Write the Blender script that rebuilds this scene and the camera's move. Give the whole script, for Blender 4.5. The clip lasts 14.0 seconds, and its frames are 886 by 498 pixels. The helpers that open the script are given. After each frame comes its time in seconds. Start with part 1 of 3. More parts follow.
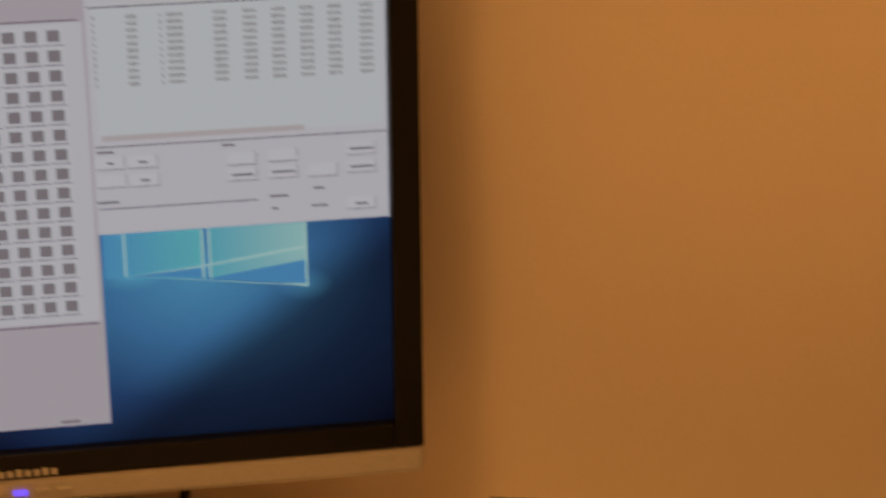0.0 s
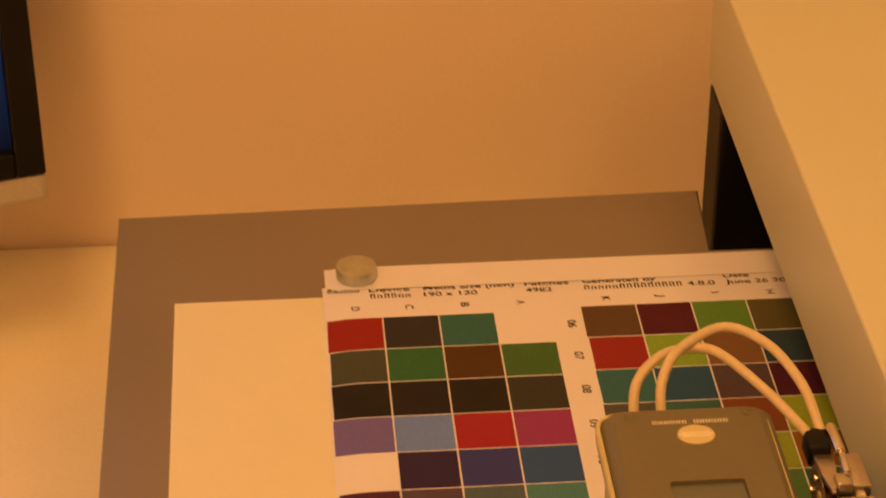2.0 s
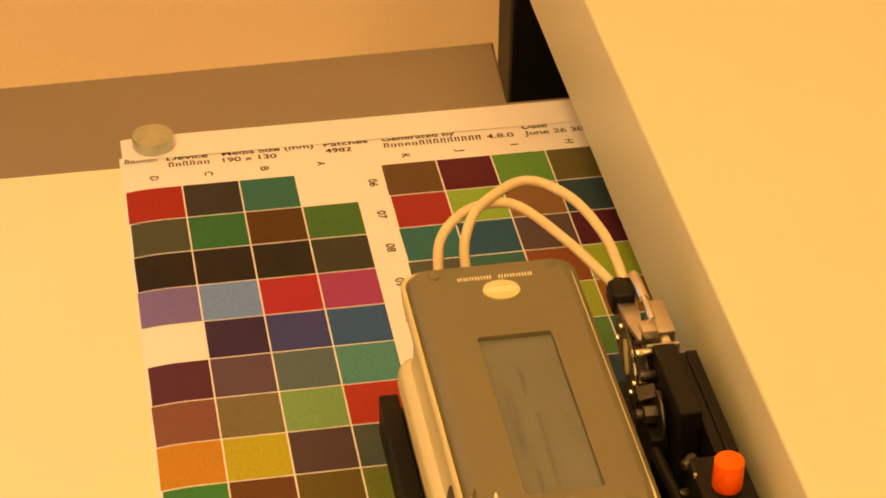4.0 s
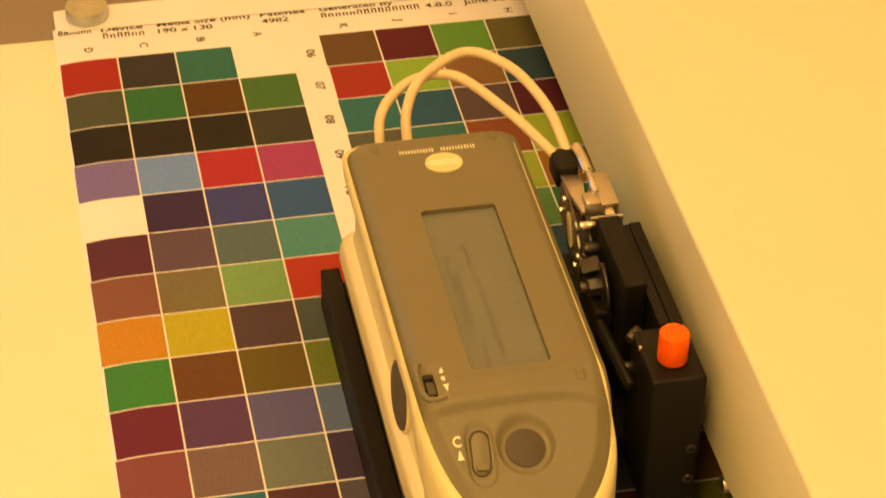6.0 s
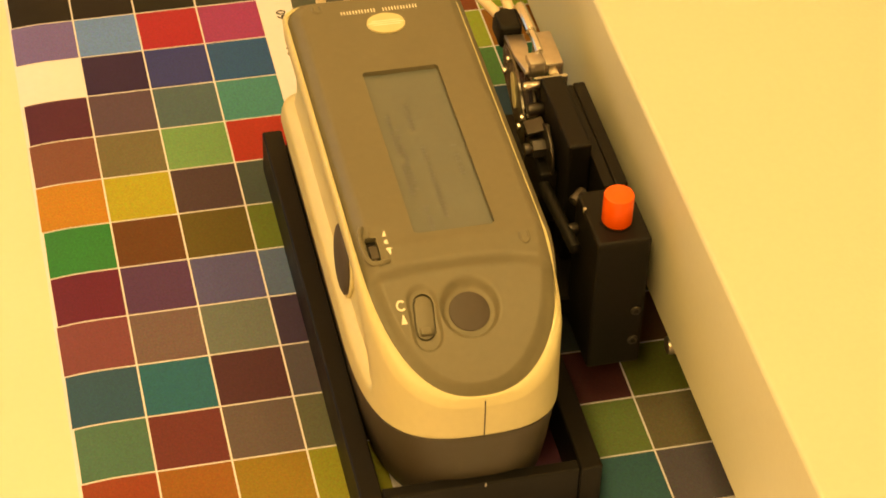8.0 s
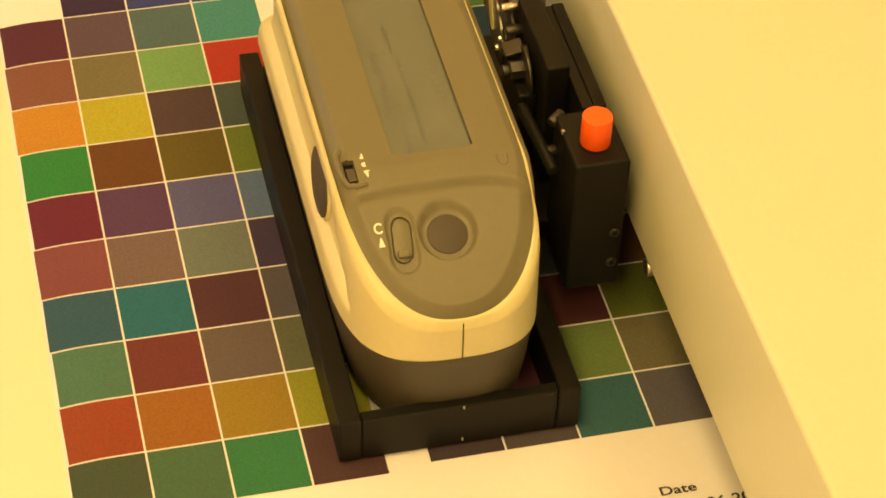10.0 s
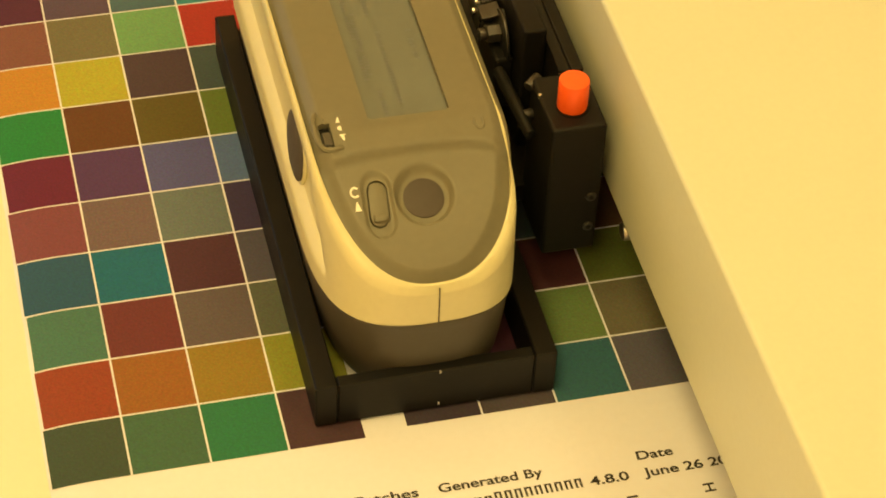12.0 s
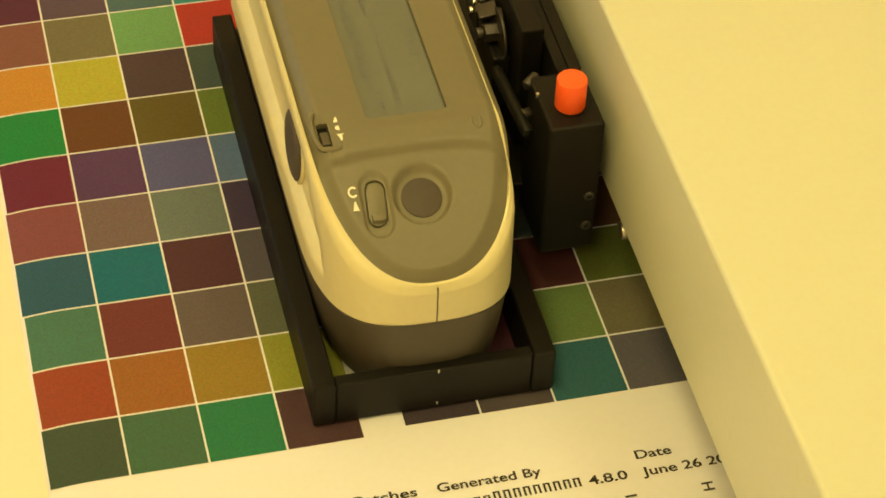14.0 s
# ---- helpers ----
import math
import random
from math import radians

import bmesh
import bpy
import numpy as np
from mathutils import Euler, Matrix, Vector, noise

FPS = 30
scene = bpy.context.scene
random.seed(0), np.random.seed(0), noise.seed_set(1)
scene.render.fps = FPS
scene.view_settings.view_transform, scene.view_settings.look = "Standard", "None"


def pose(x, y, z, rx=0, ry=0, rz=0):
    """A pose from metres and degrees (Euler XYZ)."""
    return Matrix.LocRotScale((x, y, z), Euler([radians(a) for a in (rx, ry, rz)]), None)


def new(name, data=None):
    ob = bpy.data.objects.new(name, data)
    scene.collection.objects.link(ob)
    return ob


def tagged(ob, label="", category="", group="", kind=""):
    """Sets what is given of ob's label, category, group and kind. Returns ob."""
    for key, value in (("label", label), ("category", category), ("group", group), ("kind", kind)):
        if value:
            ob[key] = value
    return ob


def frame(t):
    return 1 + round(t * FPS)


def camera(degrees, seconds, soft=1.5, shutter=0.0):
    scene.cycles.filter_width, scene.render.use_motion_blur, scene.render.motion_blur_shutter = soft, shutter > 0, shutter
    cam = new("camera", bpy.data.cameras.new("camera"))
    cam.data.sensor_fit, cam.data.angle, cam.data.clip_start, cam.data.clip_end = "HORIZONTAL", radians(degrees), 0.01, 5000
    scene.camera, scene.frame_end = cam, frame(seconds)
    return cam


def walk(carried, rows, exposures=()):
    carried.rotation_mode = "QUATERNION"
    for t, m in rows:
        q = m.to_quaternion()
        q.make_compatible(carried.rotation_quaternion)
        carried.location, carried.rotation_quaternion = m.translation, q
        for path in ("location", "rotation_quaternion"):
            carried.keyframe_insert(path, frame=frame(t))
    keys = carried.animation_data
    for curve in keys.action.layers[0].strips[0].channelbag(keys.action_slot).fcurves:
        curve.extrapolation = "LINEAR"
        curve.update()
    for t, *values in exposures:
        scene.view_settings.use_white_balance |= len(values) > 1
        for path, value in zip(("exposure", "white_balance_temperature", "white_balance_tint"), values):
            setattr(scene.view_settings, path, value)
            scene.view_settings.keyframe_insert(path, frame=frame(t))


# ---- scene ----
cam = camera(21.337, 14.0, soft=1.7, shutter=0.5)
walk(cam, [
    (0.0, pose(-0.0257, -0.8864, 0.5855, 65.210, -0.131, 5.453)),
    (0.5, pose(-0.0230, -0.8867, 0.5839, 63.520, -0.301, 1.881)),
    (0.7, pose(-0.0223, -0.8851, 0.5823, 62.975, -0.241, 0.420)),
    (1.0, pose(-0.0217, -0.8806, 0.5801, 61.587, -0.151, -1.463)),
    (1.5, pose(-0.0216, -0.8772, 0.5793, 59.822, -0.075, -3.335)),
    (2.0, pose(-0.0181, -0.8701, 0.5801, 57.998, -0.099, -4.541)),
    (2.3, pose(-0.0182, -0.8679, 0.5795, 57.185, -0.328, -5.410)),
    (2.5, pose(-0.0184, -0.8671, 0.5792, 56.368, -0.480, -6.404)),
    (2.7, pose(-0.0192, -0.8661, 0.5801, 55.850, -0.486, -7.360)),
    (3.0, pose(-0.0202, -0.8645, 0.5819, 55.445, -0.495, -8.131)),
    (3.5, pose(-0.0177, -0.8629, 0.5820, 55.000, -0.348, -8.971)),
    (3.7, pose(-0.0162, -0.8647, 0.5813, 54.763, -0.423, -9.431)),
    (5.8, pose(-0.0197, -0.8589, 0.5810, 51.579, -0.798, -11.828)),
    (6.0, pose(-0.0197, -0.8565, 0.5803, 51.083, -1.196, -11.681)),
    (6.2, pose(-0.0190, -0.8555, 0.5801, 50.575, -1.310, -11.745)),
    (6.5, pose(-0.0179, -0.8539, 0.5799, 49.872, -1.444, -12.323)),
    (6.8, pose(-0.0168, -0.8526, 0.5798, 49.092, -1.445, -12.560)),
    (7.0, pose(-0.0165, -0.8520, 0.5797, 48.852, -1.445, -12.655)),
    (7.5, pose(-0.0169, -0.8508, 0.5783, 48.270, -1.619, -12.770)),
    (8.0, pose(-0.0160, -0.8502, 0.5766, 47.644, -1.685, -12.878)),
    (8.5, pose(-0.0155, -0.8494, 0.5765, 47.017, -1.713, -13.001)),
    (11.0, pose(-0.0136, -0.8466, 0.5753, 45.117, -2.041, -13.409)),
    (11.5, pose(-0.0137, -0.8457, 0.5763, 44.930, -2.095, -13.445)),
    (11.8, pose(-0.0137, -0.8458, 0.5762, 44.925, -2.110, -13.455)),
    (12.0, pose(-0.0138, -0.8463, 0.5747, 44.788, -2.333, -13.675)),
    (12.5, pose(-0.0156, -0.8457, 0.5764, 44.658, -2.464, -13.839)),
    (13.0, pose(-0.0142, -0.8463, 0.5767, 44.677, -2.323, -13.811)),
    (13.5, pose(-0.0140, -0.8454, 0.5751, 44.715, -2.297, -13.789)),
    (14.0, pose(-0.0140, -0.8457, 0.5749, 44.740, -2.304, -13.806)),
], exposures=[
    (0.0, -1.70, 9300, 49), (1.5, -1.20, 10100, 56), (2.5, -0.80, 9500, 48), (3.0, -0.52, 9000, 38), (3.7, -0.36, 8700, 33), (6.0, -0.18, 8250, 23), (7.0, -0.14, 7900, 18),
    (8.5, -0.06, 7450, 14), (11.0, -0.10, 6600, 3), (12.5, -0.20, 6250, -2), (14.0, -0.25, 5850, -10),
])

# ---- light ----
world = bpy.data.worlds.new("world")
scene.world = world
world.use_nodes = True
world.node_tree.nodes["Background"].inputs[0].default_value = (1.0, 0.8, 0.5, 1)
world.node_tree.nodes["Background"].inputs[1].default_value = 0.02


def area_lamp(name, m, sx, sy, watts, colour):
    data = bpy.data.lights.new(name, "AREA")
    data.shape, data.size, data.size_y, data.energy, data.color = "RECTANGLE", sx, sy, watts, colour
    ob = new(name, data)
    ob.matrix_world = m
    return ob


# No lamp is in view; these are assumed, the first placed by soft shadows.
WARM = (1.0, 0.66, 0.203)
area_lamp("assumed_ceiling_lamp", pose(-0.28, -0.42, 1.70), 0.34, 0.7, 13.8, WARM)
# Added to brighten the wall, then set by the monitor's shadow.
area_lamp("assumed_ceiling_lamp", pose(-0.60, -1.62, 1.70), 0.34, 0.7, 20.5, WARM)
# Added weak fill from the right; no such source is known.
area_lamp("assumed_ceiling_lamp", pose(0.75, -0.9, 1.70), 0.34, 0.7, 5.0, WARM)


SCREEN_GAIN = 1.66


# ---- materials ----
def material(name, base, rough=0.5, metal=0.0, grain=0.06, grain_scale=400.0, stain=0.05, stain_scale=9.0, bump=0.1, bump_scale=900.0,
             coat=0.0, spec=0.5, speckle=0.0):
    m = bpy.data.materials.new(name)
    m.use_nodes = True
    nt = m.node_tree
    n, l = nt.nodes, nt.links
    b = n["Principled BSDF"]
    b.inputs["Roughness"].default_value, b.inputs["Metallic"].default_value = rough, metal
    b.inputs["Coat Weight"].default_value = coat
    b.inputs["Specular IOR Level"].default_value = spec
    tc = n.new("ShaderNodeTexCoord")
    fine, wide = n.new("ShaderNodeTexNoise"), n.new("ShaderNodeTexNoise")
    fine.inputs["Scale"].default_value, fine.inputs["Detail"].default_value = grain_scale, 3
    wide.inputs["Scale"].default_value, wide.inputs["Detail"].default_value = stain_scale, 4
    l.new(tc.outputs["Object"], fine.inputs["Vector"])
    l.new(tc.outputs["Object"], wide.inputs["Vector"])

    def around(socket, amount):
        r = n.new("ShaderNodeMapRange")
        r.inputs["From Min"].default_value, r.inputs["From Max"].default_value = 0.25, 0.75
        r.inputs["To Min"].default_value, r.inputs["To Max"].default_value = 1 - amount, 1 + amount
        l.new(socket, r.inputs["Value"])
        return r.outputs[0]
    mul = n.new("ShaderNodeMath")
    mul.operation = "MULTIPLY"
    l.new(around(fine.outputs["Fac"], grain), mul.inputs[0])
    l.new(around(wide.outputs["Fac"], stain), mul.inputs[1])
    col = n.new("ShaderNodeVectorMath")
    col.operation = "SCALE"
    if base is None:
        info = n.new("ShaderNodeObjectInfo")
        l.new(info.outputs["Color"], col.inputs[0])
    else:
        col.inputs[0].default_value = base
    l.new(mul.outputs[0], col.inputs["Scale"])
    l.new(col.outputs[0], b.inputs["Base Color"])
    if speckle:
        dots = n.new("ShaderNodeTexNoise")
        dots.inputs["Scale"].default_value, dots.inputs["Detail"].default_value = 1250.0, 1
        l.new(tc.outputs["Object"], dots.inputs["Vector"])
        tint = n.new("ShaderNodeVectorMath")
        tint.operation = "MULTIPLY_ADD"
        tint.inputs[1].default_value, tint.inputs[2].default_value = (2 * speckle,) * 3, (1 - speckle,) * 3
        l.new(dots.outputs["Color"], tint.inputs[0])
        ink_mix = n.new("ShaderNodeVectorMath")
        ink_mix.operation = "MULTIPLY"
        l.new(col.outputs[0], ink_mix.inputs[0])
        l.new(tint.outputs[0], ink_mix.inputs[1])
        l.new(ink_mix.outputs[0], b.inputs["Base Color"])
    rr = n.new("ShaderNodeMath")
    rr.operation = "MULTIPLY"
    rr.inputs[1].default_value = rough
    l.new(around(wide.outputs["Fac"], 0.12), rr.inputs[0])
    l.new(rr.outputs[0], b.inputs["Roughness"])
    if bump:
        bn = n.new("ShaderNodeTexNoise")
        bn.inputs["Scale"].default_value = bump_scale
        l.new(tc.outputs["Object"], bn.inputs["Vector"])
        bp = n.new("ShaderNodeBump")
        bp.inputs["Strength"].default_value, bp.inputs["Distance"].default_value = bump, 0.0004
        l.new(bn.outputs["Fac"], bp.inputs["Height"])
        l.new(bp.outputs[0], b.inputs["Normal"])
    return m


def glowing(name, colour, strength):
    m = bpy.data.materials.new(name)
    m.use_nodes = True
    b = m.node_tree.nodes["Principled BSDF"]
    b.inputs["Base Color"].default_value = (0.004, 0.004, 0.004, 1)
    b.inputs["Roughness"].default_value = 0.35
    b.inputs["Specular IOR Level"].default_value = 0.04
    b.inputs["Emission Color"].default_value = (*colour, 1)
    b.inputs["Emission Strength"].default_value = strength
    return m


M_WALL = material("painted wall", (0.90, 0.765, 0.66), 0.85, grain=0.02, stain=0.05, stain_scale=3, bump=0.25, bump_scale=260)
M_CEIL = material("ceiling paint", (0.8, 0.8, 0.78), 0.9)
M_FLOOR = material("carpet floor", (0.16, 0.15, 0.14), 0.95, grain=0.3, bump=0.5)
M_DESK = material("light laminate", (0.84, 0.765, 0.63), 0.45, grain=0.03, stain=0.04)
M_BED = material("grey coated steel", (0.235, 0.195, 0.165), 0.42, grain=0.04, stain=0.06)
M_PAPER = material("white paper", (0.745, 0.750, 0.87), 0.75, grain=0.015, stain=0.015, stain_scale=20, bump=0.08, bump_scale=1500, spec=0.25)
M_BLANK = material("cream blank paper", (0.75, 0.735, 0.62), 0.7, grain=0.01, stain=0.02, stain_scale=14, bump=0.05, spec=0.25)
M_INK = material("printed ink", None, 0.62, grain=0.12, grain_scale=1500, speckle=0.26, stain=0.03, stain_scale=60, bump=0.06, bump_scale=2000, spec=0.25)
M_TEXT = material("black print", (0.025, 0.022, 0.025), 0.7, bump=0)
M_ARM = material("cream enamel", (0.630, 0.650, 0.535), 0.38, grain=0.015, stain=0.02, stain_scale=6, bump=0.12, bump_scale=700)
M_CREAM = material("cream plastic", (0.655, 0.612, 0.385), 0.36, grain=0.02, stain=0.03, stain_scale=25, bump=0.12, bump_scale=2600)
M_GREY = material("grey plastic", (0.160, 0.150, 0.105), 0.45, grain=0.04, stain=0.035, stain_scale=30, bump=0.22, bump_scale=3200)
M_DARKGREY = material("dark grey plastic", (0.066, 0.058, 0.045), 0.5, grain=0.05, stain=0.04, stain_scale=30, bump=0.25, bump_scale=3000)
M_BUTTON = material("dark rubber button", (0.062, 0.051, 0.045), 0.6, bump=0.2, bump_scale=3000)
M_LCD = material("lcd glass", (0.136, 0.155, 0.148), 0.22, grain=0.02, stain=0.06, stain_scale=40, bump=0)
M_LCDTEXT = material("faint lcd segments", (0.098, 0.112, 0.122), 0.3, bump=0)
M_BLACK = material("black anodised metal", (0.006, 0.0055, 0.005), 0.5, spec=0.22, grain=0.15, stain=0.15, stain_scale=40, bump=0.15, bump_scale=1500)
M_SATIN = material("black satin plastic", (0.006, 0.006, 0.0055), 0.5, spec=0.22, bump=0.2, bump_scale=1800)
M_CHROME = material("polished steel", (0.72, 0.70, 0.66), 0.22, 1.0, grain=0.04, stain=0.1, stain_scale=60, bump=0.05)
M_BRUSHED = material("dull zinc plate", (0.55, 0.52, 0.48), 0.38, 1.0, grain=0.06, stain=0.12, stain_scale=80, bump=0.1)
M_STEEL = material("dark polished steel", (0.2, 0.185, 0.165), 0.25, 1.0, stain=0.15, stain_scale=90)
M_DULL = material("dark oiled steel", (0.07, 0.065, 0.06), 0.38, 0.8, stain=0.2, stain_scale=90)
M_MAGNET = material("nickel magnet", (0.50, 0.53, 0.47), 0.30, 0.75, stain=0.12, stain_scale=90)
M_ORANGE = material("orange plastic cap", (0.95, 0.12, 0.015), 0.42, grain=0.02, bump=0.1)
M_CABLE = material("beige cable jacket", (0.66, 0.56, 0.42), 0.5, bump=0.1, bump_scale=1200)
M_WHITE = material("white print", (0.85, 0.82, 0.75), 0.5, bump=0)
M_SILVER = material("silver plastic", (0.52, 0.49, 0.45), 0.4, 0.1, bump=0.08)
M_LAMP = glowing("lamp diffuser", (1.0, 0.75, 0.32), 6.0)


# ---- mesh helpers ----
def mesh_of(name, bm, mat, smooth=False):
    bmesh.ops.recalc_face_normals(bm, faces=bm.faces)
    me = bpy.data.meshes.new(name)
    bm.to_mesh(me)
    bm.free()
    me.materials.append(mat)
    if smooth:
        for p in me.polygons:
            p.use_smooth = True
        me.set_sharp_from_angle(angle=radians(38))
    return me


def part(name, bm, mat, parent=None, label="", smooth=False):
    me = mesh_of(name, bm, mat, smooth) if isinstance(bm, bmesh.types.BMesh) else bm
    ob = new(name, me)
    if parent is not None:
        ob.parent = parent
    if label:
        tagged(ob, label)
    return ob


def thing(name, label, category, place=None, group="", kind=""):
    ob = new(name)
    if place is not None:
        ob.matrix_world = place
    return tagged(ob, label, category, group, kind)


def box(x0, x1, y0, y1, z0, z1, bevel=0.0, seg=2, bm=None):
    bm = bm or bmesh.new()
    r = bmesh.ops.create_cube(bm, size=1)
    for v in r["verts"]:
        v.co = Vector(((x0 + x1) / 2 + v.co.x * (x1 - x0), (y0 + y1) / 2 + v.co.y * (y1 - y0), (z0 + z1) / 2 + v.co.z * (z1 - z0)))
    if bevel:
        es = {e for v in r["verts"] for e in v.link_edges}
        bmesh.ops.bevel(bm, geom=list(es), offset=bevel, segments=seg, affect="EDGES", profile=0.5)
    return bm


def prism(points, z0, z1, bevel=0.0, seg=2):
    bm = bmesh.new()
    lo = [bm.verts.new((x, y, z0)) for x, y in points]
    hi = [bm.verts.new((x, y, z1)) for x, y in points]
    bm.faces.new(lo[::-1])
    top = bm.faces.new(hi)
    k = len(points)
    for i in range(k):
        bm.faces.new((lo[i], lo[(i + 1) % k], hi[(i + 1) % k], hi[i]))
    if bevel:
        bmesh.ops.bevel(bm, geom=list(top.edges), offset=bevel, segments=seg, affect="EDGES", profile=0.5)
    return bm


def cyl(a, b, r0, r1=None, n=24, bevel=0.0, bm=None, seg=2):
    bm = bm or bmesh.new()
    a, b = Vector(a), Vector(b)
    m = Matrix.Translation((a + b) / 2) @ (b - a).to_track_quat("Z", "Y").to_matrix().to_4x4()
    r = bmesh.ops.create_cone(bm, cap_ends=True, segments=n, radius1=r0, radius2=r0 if r1 is None else r1, depth=(b - a).length, matrix=m)
    if bevel:
        es = {e for v in r["verts"] for e in v.link_edges if any(len(f.verts) > 4 for f in e.link_faces)}
        bmesh.ops.bevel(bm, geom=list(es), offset=bevel, segments=seg, affect="EDGES", profile=0.5)
    return bm


def tube(points, radius, n=12, steps=8):
    """A smooth round tube through the points."""
    ps = [Vector(p) for p in points]
    ext = [2 * ps[0] - ps[1], *ps, 2 * ps[-1] - ps[-2]]
    line = []
    for i in range(1, len(ext) - 2):
        p0, p1, p2, p3 = ext[i - 1:i + 3]
        for s in range(steps):
            t = s / steps
            line.append(0.5 * ((2 * p1) + (p2 - p0) * t + (2 * p0 - 5 * p1 + 4 * p2 - p3) * t * t + (3 * p1 - p0 - 3 * p2 + p3) * t ** 3))
    line.append(ps[-1])
    bm = bmesh.new()
    rings, up = [], Vector((0.3, 0.2, 1)).normalized()
    for i, p in enumerate(line):
        d = (line[min(i + 1, len(line) - 1)] - line[max(i - 1, 0)]).normalized()
        s = d.cross(up).normalized()
        u = s.cross(d)
        rings.append([bm.verts.new(p + radius * (math.cos(a) * s + math.sin(a) * u)) for a in [2 * math.pi * k / n for k in range(n)]])
    for a, b in zip(rings, rings[1:]):
        for k in range(n):
            bm.faces.new((a[k], a[(k + 1) % n], b[(k + 1) % n], b[k]))
    bm.faces.new(rings[0][::-1])
    bm.faces.new(rings[-1])
    return bm


def letters(body, x, y, z, width, height, turn=0.0):
    """A flat mesh of the words, its lower left corner at x, y; turn in degrees."""
    cu = bpy.data.curves.new("words", "FONT")
    cu.body, cu.offset = body, 0.019
    ob = bpy.data.objects.new("words", cu)
    scene.collection.objects.link(ob)
    me = bpy.data.meshes.new_from_object(ob.evaluated_get(bpy.context.evaluated_depsgraph_get()))
    bpy.data.objects.remove(ob)
    co = np.array([v.co[:] for v in me.vertices])
    lo, hi = co.min(0), co.max(0)
    tall = 0.73 if body not in "gypqj" else hi[1] - lo[1]
    sx, sy = width / (hi[0] - lo[0]), height / tall
    c, s = math.cos(radians(turn)), math.sin(radians(turn))
    for v in me.vertices:
        px, py = (v.co.x - lo[0]) * sx, v.co.y * sy
        v.co = (x + c * px - s * py, y + s * px + c * py, z)
    me.materials.clear()
    me.materials.append(M_TEXT)
    return me


def carve(ob, cutters):
    """Cuts the closed shapes out of a mesh object and drops them."""
    for bm in cutters:
        c = part("cutter", bm, ob.data.materials[0])
        mod = ob.modifiers.new("cut", "BOOLEAN")
        mod.operation, mod.solver, mod.object = "DIFFERENCE", "EXACT", c
        bpy.context.view_layer.update()
        me = bpy.data.meshes.new_from_object(ob.evaluated_get(bpy.context.evaluated_depsgraph_get()))
        ob.modifiers.clear()
        ob.data = me
        bpy.data.objects.remove(c)
    for p in ob.data.polygons:
        p.use_smooth = True
    ob.data.set_sharp_from_angle(angle=radians(38))


# ---- the room ----
DESK_Z, WALL_Y, BED_Z = -0.09, 0.22, -0.0025
tagged(part("wall_north", box(-1.6, 1.9, WALL_Y, WALL_Y + 0.1, -0.85, 1.75), M_WALL), "plain peach-white painted wall behind the desk", "wall", kind="structure")
tagged(part("wall_west", box(-1.7, -1.6, -2.4, WALL_Y + 0.1, -0.85, 1.75), M_WALL), "plain painted side wall", "wall", kind="structure")
tagged(part("wall_east", box(1.9, 2.0, -2.4, WALL_Y + 0.1, -0.85, 1.75), M_WALL), "plain painted side wall", "wall", kind="structure")
tagged(part("wall_south", box(-1.7, 2.0, -2.5, -2.4, -0.85, 1.75), M_WALL), "plain painted wall of the room", "wall", kind="structure")
tagged(part("ceiling", box(-1.7, 2.0, -2.5, WALL_Y + 0.1, 1.75, 1.85), M_CEIL), "plain white ceiling", "ceiling", kind="structure")
tagged(part("floor", box(-1.7, 2.0, -2.5, WALL_Y + 0.1, -0.95, -0.85), M_FLOOR), "dark carpeted floor", "floor", kind="structure")
# Unseen fixtures added at the assumed lamps; their diffusers add light too.
for lx, ly in ((-0.28, -0.42), (-0.60, -1.62), (0.75, -0.9)):
    lamp = thing("assumed_ceiling_light", "assumed flat rectangular ceiling light, out of view, with a warm diffuser", "lamp", pose(lx, ly, 1.75), "ceiling lights")
    part("frame", box(-0.19, 0.19, -0.38, 0.38, -0.030, 0.0, 0.004), M_SILVER, lamp)
    part("diffuser", box(-0.17, 0.17, -0.35, 0.35, -0.036, -0.030), M_LAMP, lamp, "warm glowing diffuser")

desk = thing("desk", "light laminate desk standing against the wall", "desk", pose(0, 0, DESK_Z))
part("desktop", box(-1.3, 1.5, -0.72, WALL_Y - 0.002, -0.03, 0.0, 0.003), M_DESK, desk)
for lx in (-1.25, 1.40):
    for ly in (-0.66, 0.14):
        part("leg", box(lx, lx + 0.05, ly, ly + 0.05, -0.76, -0.03, 0.003), M_SILVER, desk)

# ---- the flatbed table with its arm ----
BED = [(-0.0955, -0.62), (0.62, -0.62), (0.62, 0.047), (0.179, 0.047), (0.185, 0.1042), (-0.0955, 0.0990)]
table = thing("flatbed_table", "grey steel flatbed measuring table on the desk", "measuring table")
part("bed", prism(BED, DESK_Z, BED_Z, 0.0012), M_BED, table, smooth=True)
part("rear_carriage", box(0.1958, 0.45, 0.113, 0.146, DESK_Z, 0.036, 0.003), M_SATIN, table, "black end carriage under the arm")
ARM_X, ARM_B, ARM_T, ARM_END = 0.1945, 0.037, 0.0970, 0.148
arm = part("arm", box(ARM_X, 0.47, -0.70, ARM_END, ARM_B, ARM_T, 0.0018, 4), M_ARM, table, "wide cream enamelled gantry arm", smooth=True)
arm.matrix_local = pose(0.0003, 0, 0, 0, 0, -0.12)
part("guide_roller", cyl((0.1985, -0.322, 0.022), (0.2045, -0.322, 0.022), 0.0032, n=20, bevel=0.0008), M_BRUSHED, table, "small pale roller under the arm", smooth=True)
part("guide_rail", box(0.200, 0.212, -0.60, 0.04, 0.028, 0.0368), M_SATIN, table)

# ---- papers ----
P = 0.025


